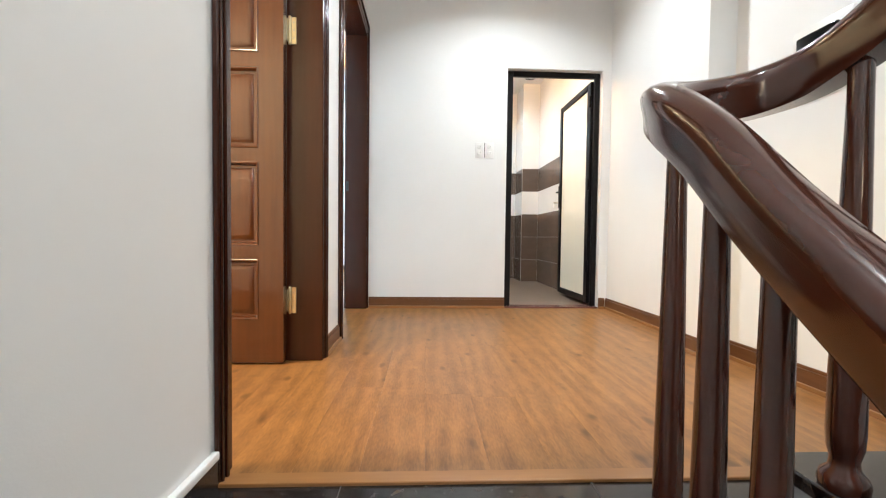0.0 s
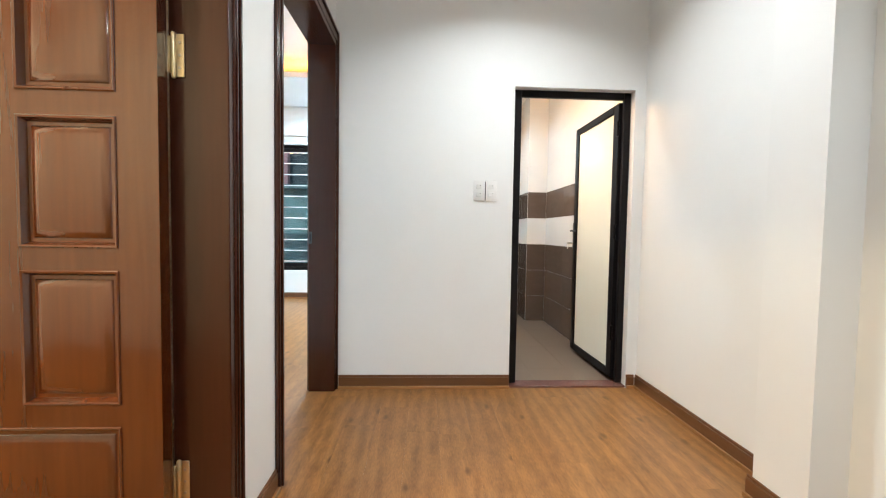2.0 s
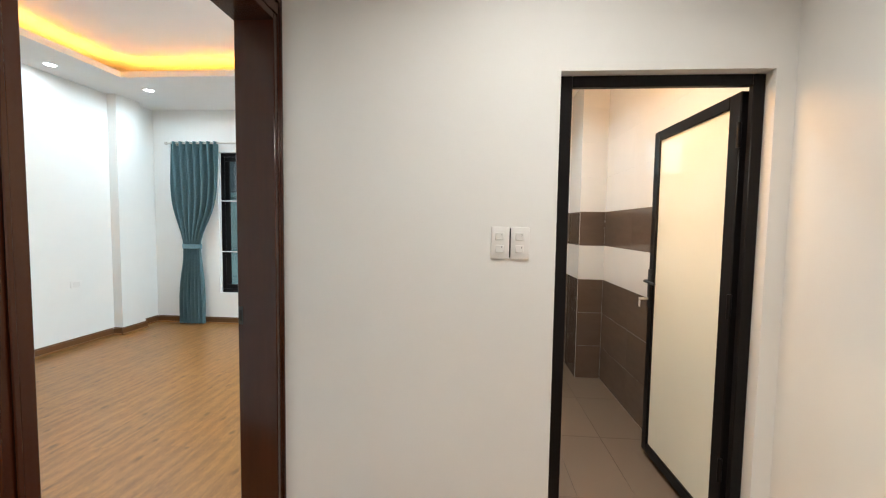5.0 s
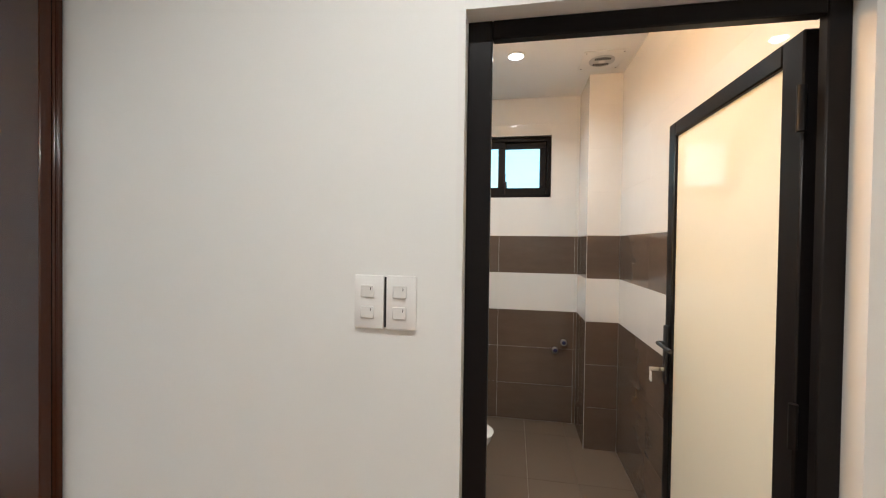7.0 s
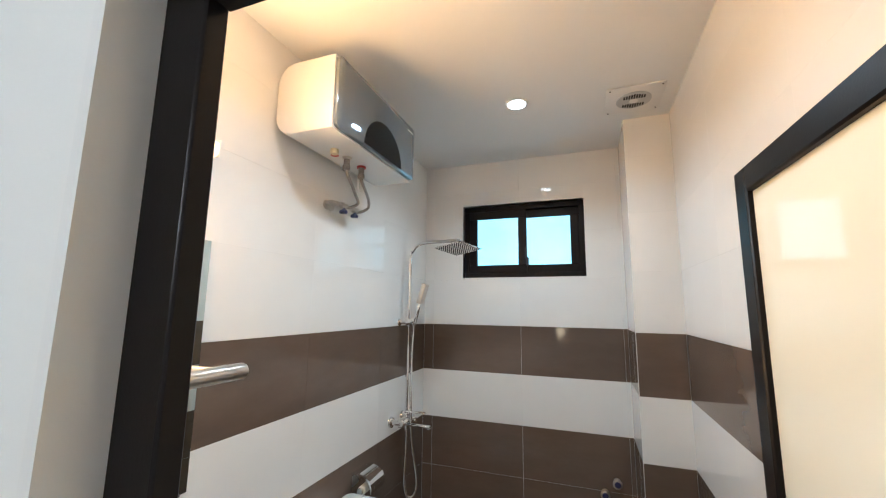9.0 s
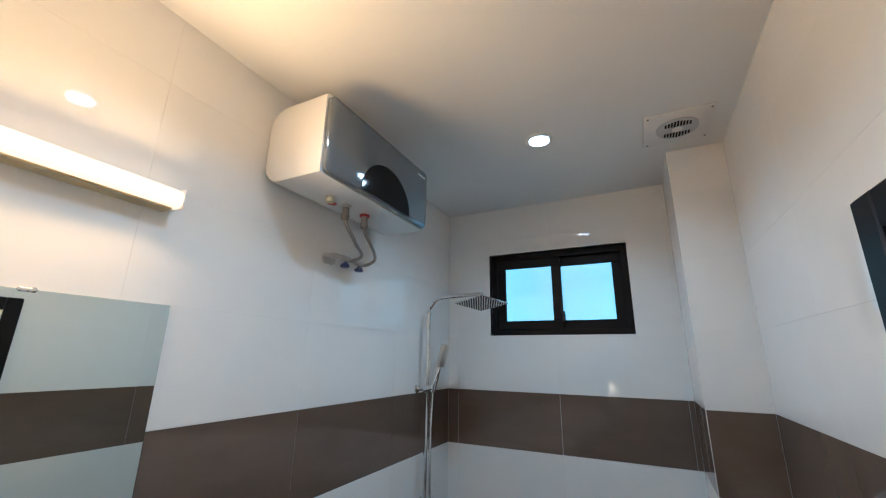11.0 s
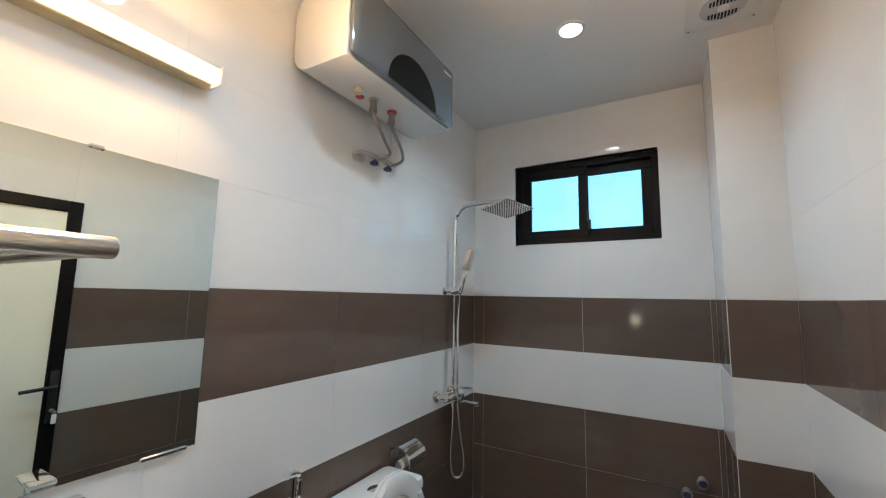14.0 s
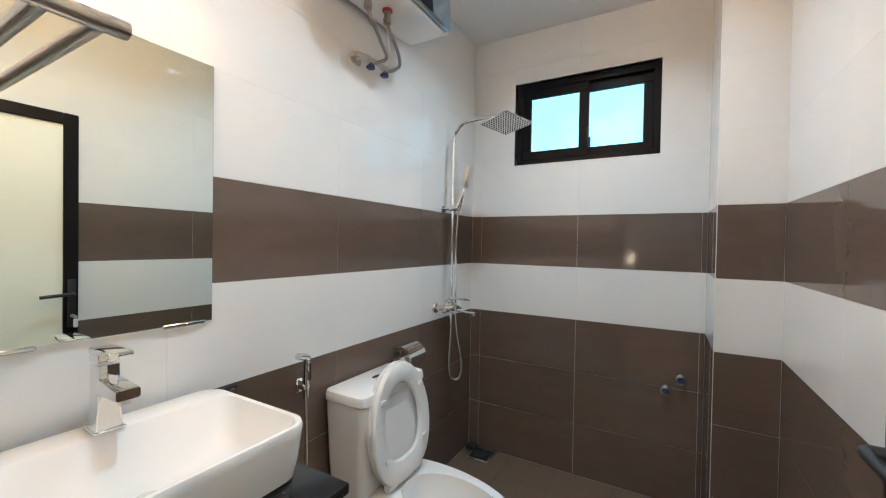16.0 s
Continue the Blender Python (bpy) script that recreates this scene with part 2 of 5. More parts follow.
M_LED_W = glow("white_led", (0.9, 0.97, 1.0), 30)
M_LED_N = glow("neutral_led", (1.0, 0.93, 0.84), 30)
M_LED_WARM = glow("warm_led_tube", (1.0, 0.70, 0.43), 2.9)
M_LED_STAIR = glow("stair_lamp_glass", (1.0, 0.74, 0.46), 30)
M_COVE = glow("orange_led_strip", (1.0, 0.40, 0.05), 26)
M_SKY = glow("daylight_backdrop", (0.54, 0.83, 0.94), 1.6)
M_PANE = bpy.data.materials.new("clear_glass")
M_PANE.use_nodes = True
_b = M_PANE.node_tree.nodes["Principled BSDF"]
_b.inputs["Transmission Weight"].default_value, _b.inputs["Roughness"].default_value, _b.inputs["IOR"].default_value = 1.0, 0.02, 1.45
_b.inputs["Base Color"].default_value = (0.85, 0.95, 0.97, 1)


# ---- builders ----
BASE = {}


def finish(bm, angle=38):
    bmesh.ops.recalc_face_normals(bm, faces=bm.faces)
    for f in bm.faces:
        f.smooth = True
    for e in bm.edges:
        if len(e.link_faces) != 2 or e.calc_face_angle(0) > radians(angle):
            e.smooth = False


def part(name, bm, mat, parent=None, label="", kind=""):
    finish(bm)
    me = bpy.data.meshes.new(name)
    bm.to_mesh(me)
    bm.free()
    me.materials.append(mat)
    ob = new(name, me)
    if parent is not None:
        ob.parent = parent
        ob.matrix_parent_inverse = Matrix.Translation(-BASE.get(parent.name, Vector()))
    return tagged(ob, label, kind=kind)


def thing(name, base, label, category, group="", kind=""):
    ob = new(name)
    ob.empty_display_size = 0.05
    ob.location = base
    BASE[ob.name] = Vector(base)
    return tagged(ob, label, category, group, kind)


def setting(name, bm, mat, label, category):
    return tagged(part(name, bm, mat), label, category, kind="structure")


def box(bm, a, b, bevel=0.0, seg=1):
    r = bmesh.ops.create_cube(bm, size=1)
    vs = r["verts"]
    c = [(a[i] + b[i]) / 2 for i in range(3)]
    s = [abs(b[i] - a[i]) for i in range(3)]
    for v in vs:
        v.co = Vector((c[i] + v.co[i] * s[i] for i in range(3)))
    if bevel:
        es = list({e for v in vs for e in v.link_edges})
        bmesh.ops.bevel(bm, geom=es, offset=min(bevel, min(s) * 0.45), segments=seg, profile=0.5, affect="EDGES")
    return bm


def B(*boxes, bevel=0.0, seg=1):
    bm = bmesh.new()
    for a, b in boxes:
        box(bm, a, b, bevel, seg)
    return bm


def ring_frame(d):
    d = Vector(d).normalized()
    up = Vector((0, 0, 1)) if abs(d.z) < 0.95 else Vector((1, 0, 0))
    s = d.cross(up).normalized()
    return s, s.cross(d).normalized()


def sweep(bm, pts, section, closed=False, caps=True):
    """Carries a closed section (pairs across, up) along a line of points."""
    pts = [Vector(p) for p in pts]
    rows = []
    n = len(pts)
    for i, p in enumerate(pts):
        a = pts[(i - 1) % n] if (i or closed) else p
        c = pts[(i + 1) % n] if (i < n - 1 or closed) else p
        s, u = ring_frame(c - a)
        rows.append([bm.verts.new(p + s * x + u * y) for x, y in section])
    k = len(section)
    for i in range(n if closed else n - 1):
        r0, r1 = rows[i], rows[(i + 1) % n]
        for j in range(k):
            bm.faces.new((r0[j], r0[(j + 1) % k], r1[(j + 1) % k], r1[j]))
    if caps and not closed:
        bm.faces.new(rows[0])
        bm.faces.new(rows[-1][::-1])
    return bm


def circle(r, seg=12, sx=1.0):
    return [(r * sx * math.cos(2 * math.pi * i / seg), r * math.sin(2 * math.pi * i / seg)) for i in range(seg)]


def tube(bm, pts, r, seg=12):
    return sweep(bm, pts, circle(r, seg))


def smooth_path(pts, n=8):
    """Catmull-Rom through the points."""
    p = [Vector(q) for q in pts]
    p = [p[0] * 2 - p[1], *p, p[-1] * 2 - p[-2]]
    out = []
    for i in range(1, len(p) - 2):
        for k in range(n):
            t = k / n
            a, b, c, d = p[i - 1:i + 3]
            out.append(0.5 * ((2 * b) + (c - a) * t + (2 * a - 5 * b + 4 * c - d) * t * t + (3 * b - a - 3 * c + d) * t ** 3))
    out.append(p[-2])
    return out


def lathe(bm, profile, center, seg=20, axis="z", sx=1.0):
    """Turns (radius, height) pairs round an axis through center."""
    rows = []
    for r, h in profile:
        row = []
        for i in range(seg):
            a = 2 * math.pi * i / seg
            c, s = r * math.cos(a) * sx, r * math.sin(a)
            q = {"z": (c, s, h), "x": (h, c, s), "y": (c, h, s)}[axis]
            row.append(bm.verts.new(Vector(center) + Vector(q)))
        rows.append(row)
    for r0, r1 in zip(rows, rows[1:]):
        for j in range(seg):
            bm.faces.new((r0[j], r0[(j + 1) % seg], r1[(j + 1) % seg], r1[j]))
    bm.faces.new(rows[0][::-1])
    bm.faces.new(rows[-1])
    return bm


def L(*a, **k):
    return lathe(bmesh.new(), *a, **k)


def T(*a, **k):
    return tube(bmesh.new(), *a, **k)


def rounded(w, h, r, seg=4):
    """A rounded rectangle about the origin."""
    out = []
    for cx, cy, a0 in ((w / 2 - r, h / 2 - r, 0), (-w / 2 + r, h / 2 - r, 90), (-w / 2 + r, -h / 2 + r, 180), (w / 2 - r, -h / 2 + r, 270)):
        for i in range(seg + 1):
            a = radians(a0 + 90 * i / seg)
            out.append((cx + r * math.cos(a), cy + r * math.sin(a)))
    return out


def stack(bm, levels, caps=True):
    """Joins rings of equal count, each a list of points, into one skin."""
    rows = [[bm.verts.new(Vector(p)) for p in ring] for ring in levels]
    k = len(rows[0])
    for r0, r1 in zip(rows, rows[1:]):
        for j in range(k):
            bm.faces.new((r0[j], r0[(j + 1) % k], r1[(j + 1) % k], r1[j]))
    if caps:
        bm.faces.new(rows[0][::-1])
        bm.faces.new(rows[-1])
    return bm


# ---- plan ----
HX0, HX1 = -0.47, 1.545          # hall side walls
NY, NB = 3.24, 3.344            # hall north wall, front and back
FLOOR_EDGE = 0.95
HC = 2.90                       # hall ceiling
BX1, BY0, BY1, BZ = 1.52, 3.35, 5.63, 2.64   # bathroom tile faces and ceiling
D1A, D1B = 0.974, 1.885          # first bedroom door opening
D2A, D2B = 2.265, 3.215         # second bedroom door opening
DH = 2.20
WB = -0.613                      # far face of the hall's west wall
OX0, OX1, OZ = 0.66, 1.472, 1.978  # bathroom door opening
RX, RY, RC = -3.95, 6.66, 2.85  # bedroom far corner and lowered ceiling

# hall west wall with its two openings
setting("wall_west", B(((WB, D1B, 0), (HX0, D2A, DH)), ((WB, D2B, 0), (HX0, NY, DH)), ((WB, -2.2, -2.2), (HX0, FLOOR_EDGE - 0.005, DH)),
                       ((WB, FLOOR_EDGE - 0.005, 0), (HX0, D1A, DH)), ((WB, -2.2, DH), (HX0, NY, 3.7))), M_WALL, "smooth white painted wall with two dark door openings", "wall")
# north wall of the hall, with the bathroom opening
setting("wall_north", B(((-0.62, NY, 0), (OX0, NB, HC)), ((OX1, NY, 0), (HX1 + 0.12, NB, HC)), ((OX0, NY, OZ), (OX1, NB, HC))), M_WALL,
        "smooth white painted wall around the bathroom door", "wall")
setting("door_reveal", B(((OX0, NY, 0.012), (0.676, 3.292, OZ))), M_WALL, "white plastered reveal beside the bathroom door frame", "wall")
# hall east wall with a flat pilaster
setting("wall_east", B(((HX1, -2.2, -2.2), (HX1 + 0.12, NY, 3.7))), M_WALL, "smooth white painted wall beside the stairs", "wall")
setting("pilaster", B(((1.405, 1.915, 0), (HX1, 2.135, HC))), M_WALL, "white painted flat pilaster on the wall", "pilaster")
setting("wall_south", B(((HX0, -2.3, -2.2), (HX1, -2.2, 3.7))), M_WALL, "white painted wall closing the stairwell", "wall")
setting("ceiling_hall", B(((WB, 0.2, HC), (HX1 + 0.12, NB, HC + 0.1))), M_CEIL, "white hall ceiling", "ceiling")
setting("ceiling_stairwell", B(((WB, -2.3, 3.7), (HX1 + 0.12, 0.3, 3.8))), M_CEIL, "white ceiling over the stairs", "ceiling")
setting("wall_stair_head", B(((HX0, 0.2, HC + 0.1), (HX1, 0.3, 3.7))), M_WALL, "white painted wall above the stair opening", "wall")

# bathroom shell, behind the tiles
G = 0.0013
setting("wall_bath_west", B(((-0.1, NB, 0), (-G, BY1 + 0.12, BZ))), M_GROUT, "tiled bathroom wall in white and brown bands", "wall")
setting("wall_bath_east", B(((BX1 + G, NB, 0), (BX1 + 0.12, BY1 + 0.12, BZ))), M_GROUT, "tiled bathroom wall in white and brown bands", "wall")
WX0, WX1, WZ0, WZ1 = 0.282, 1.083, 1.83, 2.332
setting("wall_bath_north", B(((-G, BY1 + G, 0), (WX0, BY1 + 0.12, BZ)), ((WX1, BY1 + G, 0), (BX1 + G, BY1 + 0.12, BZ)),
                             ((WX0, BY1 + G, 0), (WX1, BY1 + 0.12, WZ0)), ((WX0, BY1 + G, WZ1), (WX1, BY1 + 0.12, BZ))), M_GROUT, "tiled bathroom wall with a small high window", "wall")
CX, CY = 1.30, 5.24
setting("bath_column", B(((CX + G, CY + G, 0), (BX1 + G, BY1 + G, BZ))), M_GROUT, "tiled pipe column in the bathroom corner", "column")
setting("ceiling_bath", B(((-0.1, NB, BZ), (BX1 + 0.12, BY1 + 0.12, BZ + 0.1))), M_CEIL, "smooth white bathroom ceiling", "ceiling")

# bedroom shell
setting("wall_bedroom_west", B(((RX - 0.12, 2.13, 0), (RX, RY + 0.15, 3.2)), ((RX, 6.0, 0), (RX + 0.11, 6.33, RC))), M_WALL, "white painted bedroom wall with a flat pilaster", "wall")
VX0, VX1, VZ0, VZ1 = -3.05, -1.55, 0.42, 2.30
setting("wall_bedroom_north", B(((RX, RY, 0), (VX0, RY + 0.15, 3.2)), ((VX1, RY, 0), (0.0, RY + 0.15, 3.2)), ((VX0, RY, 0), (VX1, RY + 0.15, VZ0)), ((VX0, RY, VZ1), (VX1, RY + 0.15, 3.2))),
        M_WALL, "white painted bedroom wall with a barred window", "wall")
setting("wall_bedroom_east", B(((-0.2, NB, 0), (-0.1, RY, 3.2))), M_WALL, "white painted bedroom wall", "wall")
setting("wall_bedroom_south", B(((RX, 2.13, 0), (WB, 2.23, 3.2))), M_WALL, "white painted bedroom wall", "wall")
setting("wall_bedroom_corner", B(((WB, NB, 0), (-0.2, NB + 0.02, 3.2))), M_WALL, "white painted bedroom wall return", "wall")
QX0, QX1, QY0, QY1 = -3.31, -0.9, 2.9, 5.52
setting("ceiling_bedroom", B(((RX, 2.23, RC), (QX0, RY, RC + 0.06)), ((QX1, 2.23, RC), (-0.1, RY, RC + 0.06)), ((QX0, 2.23, RC), (QX1, QY0, RC + 0.06)), ((QX0, QY1, RC), (QX1, RY, RC + 0.06)),
                             ((RX, 2.23, 3.04), (-0.1, RY, 3.14))), M_CEIL, "white tray ceiling with a glowing orange cove", "ceiling")
for a, b in (((QX0 - 0.12, QY0, RC + 0.064), (QX0 - 0.09, QY1, RC + 0.08)), ((QX0, QY1 + 0.09, RC + 0.064), (QX1, QY1 + 0.12, RC + 0.08)), ((QX1 + 0.09, QY0, RC + 0.064), (QX1 + 0.12, QY1, RC + 0.08)),
             ((QX0, QY0 - 0.12, RC + 0.064), (QX1, QY0 - 0.09, RC + 0.08))):
    tagged(part("led_strip", B((a, b)), M_COVE), "orange glowing strip hidden in the ceiling cove", "light strip", "cove lights")

# room behind the first door
setting("wall_small_room", B(((-3.3, -0.6, 0), (-3.2, 2.13, HC)), ((-3.2, -0.6, 0), (WB, -0.5, HC)), ((-3.2, 2.05, 0), (WB, 2.13, HC))), M_WALL, "white painted walls of the room behind the open door", "wall")
setting("ceiling_small_room", B(((-3.3, -0.6, HC), (WB, 2.13, HC + 0.1))), M_CEIL, "white ceiling of the room behind the open door", "ceiling")

# subfloors; the boards and tiles lie on them
floor_hall = setting("floor_hall", B(((HX0, FLOOR_EDGE, -0.15), (HX1, NY, -0.012)), ((WB, D1A, -0.15), (HX0, D1B, -0.012)), ((WB, D2A, -0.15), (HX0, D2B, -0.012))), M_DARK, "brown wood plank floor in the hall", "floor")
floor_bed = setting("floor_bedroom", B(((RX, 2.23, -0.15), (WB, RY, -0.012)), ((WB, NB + 0.02, -0.15), (-0.2, RY, -0.012))), M_DARK, "brown wood plank floor in the bedroom", "floor")
floor_small = setting("floor_small_room", B(((-3.2, -0.5, -0.15), (WB, 2.05, -0.012))), M_DARK, "brown wood plank floor behind the open door", "floor")
floor_bath = setting("floor_bath", B(((-0.1, NB, -0.15), (BX1 + 0.1, BY1 + 0.1, -0.008))), M_GROUT, "grey-brown tiled bathroom floor", "floor")
setting("threshold", B(((OX0, NY, -0.05), (OX1, NB, 0.012)), bevel=0.003), M_THRESH, "dull red granite threshold under the bathroom door", "threshold")
setting("floor_edge_trim", B(((HX0, FLOOR_EDGE - 0.02, -0.03), (HX1, FLOOR_EDGE + 0.025, 0.004)), bevel=0.002), M_EDGE, "pale wooden edge strip between boards and granite", "trim")


# ---- stairs ----
def stairs():
    RISE, GO = 0.175, 0.25
    setting("landing", B(((HX0, 0.70, -0.16), (HX1, FLOOR_EDGE - 0.02, -0.004))), M_GRANITE, "polished black granite landing at the stair head", "landing")
    low = thing("lower_stairs", (0, 0.7, -0.2), "black granite stairs that come up to the landing", "stairs", kind="structure")
    for i in range(9):
        y1 = 0.70 - GO * i
        z = -RISE * (i + 1)
        part("tread", B(((HX0, y1 - GO, z - 0.03), (0.5, y1 + 0.0, z)), bevel=0.004), M_GRANITE, low)
        part("riser", B(((HX0, y1 - GO + 0.02, z - RISE), (0.5, y1 - GO + 0.04, z - 0.03))), M_WALL, low, "white riser")
    up = thing("upper_stairs", (1.0, 0.7, 0), "black granite stairs that rise from the landing", "stairs", kind="structure")
    for i in range(8):
        y1 = 0.72 - GO * i
        z = RISE * (i + 1)
        part("tread", B(((0.685, y1 - GO, z - 0.03), (HX1, y1 + 0.02, z)), bevel=0.004), M_GRANITE, up)
        part("riser", B(((0.685, y1 - 0.02, z - RISE), (HX1, y1 - 0.0, z - 0.03))), M_WALL, up, "white riser")
    setting("stair_skirting", B(((HX0, 0.62, -0.16), (HX0 + 0.014, 0.934, 0.062))), M_GRANITE, "black granite skirting along the stair wall", "skirting")
    setting("skirting_lip", B(((HX0, 0.62, 0.062), (HX0 + 0.017, 0.9345, 0.082)), bevel=0.004, seg=2), M_WALL, "white plaster lip on top of the granite skirting", "trim")
    for x in (-0.173, 0.427):
        setting("landing_joint", B(((x - 0.0012, 0.70, -0.01), (x + 0.0012, FLOOR_EDGE - 0.02, -0.003))), M_JOINT, "grey joint between polished granite slabs", "joint")


def handrail():
    rail = thing("stair_railing", (0.45, 0.6, -0.1), "dark red-brown varnished wooden stair handrail on turned balusters", "railing")
    path = [(0.42, -1.3, -0.66), (0.42, -0.6, -0.17), (0.42, -0.1, 0.18), (0.42, 0.16, 0.375), (0.42, 0.32, 0.505), (0.42, 0.44, 0.608), (0.418, 0.55, 0.716), (0.421, 0.645, 0.788), (0.449, 0.718, 0.826),
            (0.513, 0.757, 0.843), (0.59, 0.766, 0.857), (0.66, 0.75, 0.872), (0.708, 0.70, 0.89), (0.722, 0.62, 0.918), (0.722, 0.535, 0.962), (0.72, 0.40, 1.045), (0.72, 0.0, 1.325), (0.72, -1.2, 2.165)]
    sec = [(-0.026, -0.046), (0.026, -0.046), (0.031, -0.038), (0.033, -0.012), (0.038, 0.008), (0.039, 0.022), (0.034, 0.034), (0.02, 0.043), (0.0, 0.046), (-0.02, 0.043), (-0.034, 0.034), (-0.039, 0.022), (-0.038, 0.008), (-0.033, -0.012), (-0.031, -0.038)]
    sec = [(a * 0.92, b * 0.95) for a, b in sec]
    part("handrail", sweep(bmesh.new(), smooth_path(path, 7), sec), M_RAIL, rail)

    def post(x, y, z0, z1, name="baluster"):
        h = z1 - z0
        prof = [(0.032, 0.0), (0.034, 0.012), (0.031, 0.025), (0.021, 0.035), (0.019, 0.05), (0.024, 0.07), (0.0255, 0.1), (0.025, 0.2), (0.0205, h * 0.6), (0.0165, h - 0.06), (0.016, h)]
        part(name, L(prof, (x, y, z0), 16), M_RAIL, rail)
    for y, z0, z1 in ((0.538, -0.175, 0.69), (0.44, -0.35, 0.6), (0.30, -0.35, 0.475), (0.16, -0.525, 0.37), (0.02, -0.525, 0.27), (-0.12, -0.70, 0.17)):
        post(0.42, y, z0, z1)
    post(0.475, 0.712, -0.004, 0.80)
    post(0.575, 0.748, -0.004, 0.80)
    for y, z0, z1 in ((0.626, 0.175, 0.88), (0.50, 0.175, 0.94), (0.37, 0.35, 1.02), (0.25, 0.35, 1.11), (0.1, 0.525, 1.21)):
        post(0.72, y, z0, z1)


def stair_wall_lamp():
    x, y, z = 0.41, -2.2, 1.03
    w = thing("stair_wall_lamp", (x, y, z), "warm glowing upright wall lamp at the foot of the stairwell", "wall lamp")
    part("wall_plate", B(((x - 0.035, y, z - 0.09), (x + 0.035, y + 0.012, z + 0.09)), bevel=0.004, seg=2), M_BRASS, w)
    part("arm", T([(x, y + 0.01, z - 0.06), (x, y + 0.07, z - 0.085), (x, y + 0.08, z - 0.07)], 0.007, 10), M_BRASS, w)
    part("shade", L([(0.02, -0.075), (0.04, -0.06), (0.052, 0.0), (0.046, 0.06), (0.03, 0.12), (0.012, 0.15)], (x, y + 0.08, z), 18), M_LED_STAIR, w, "frosted glowing glass")


stairs()
handrail()
stair_wall_lamp()


# ---- doors of the hall ----
def casing(name, y0, y1, side, top, last, near=None):
    """Lined opening in the west wall: jambs, head, and moulded architraves on both faces."""
    door = thing(name, (HX0, (y0 + y1) / 2, 0), "varnished dark brown wooden door frame in the white wall", "door frame", kind="structure")
    J = 0.03
    part("jamb", B(((WB - 0.012, y0, 0), (HX0 + 0.012, y0 + J, DH)), bevel=0.003), M_TRIM, door)
    part("jamb", B(((WB - 0.012, y1 - J, 0), (HX0 + 0.012, y1, DH)), bevel=0.003), M_TRIM, door)
    part("head", B(((WB - 0.012, y0 + J, DH - J), (HX0 + 0.012, y1 - J, DH)), bevel=0.003), M_TRIM, door)
    part("stop", B(((WB - 0.026, y1 - 0.004, 0), (WB - 0.012, y1 + 0.01, DH)), bevel=0.002), M_TRIM, door)
    for face, out in ((HX0, 1), (WB, -1)):
        for ya, yb in ((y0 - (near or side), y0), (y1, min(y1 + side, last))):
            bm = B(((face, ya, 0), (face + out * 0.016, yb, DH + top)), bevel=0.004)
            box(bm, (face + out * 0.016, ya + 0.005, 0), (face + out * 0.021, ya + 0.012, DH + top - 0.01), 0.002)
            box(bm, (face + out * 0.016, yb - 0.016, 0), (face + out * 0.023, yb - 0.005, DH + top - 0.01), 0.002)
            part("architrave", bm, M_TRIM, door)
        bm = B(((face, y0, DH), (face + out * 0.016, y1, DH + top)), bevel=0.004)
        box(bm, (face + out * 0.016, y0, DH + top - 0.03), (face + out * 0.024, y1, DH + top - 0.016), 0.002)
        part("architrave", bm, M_TRIM, door)
    return door


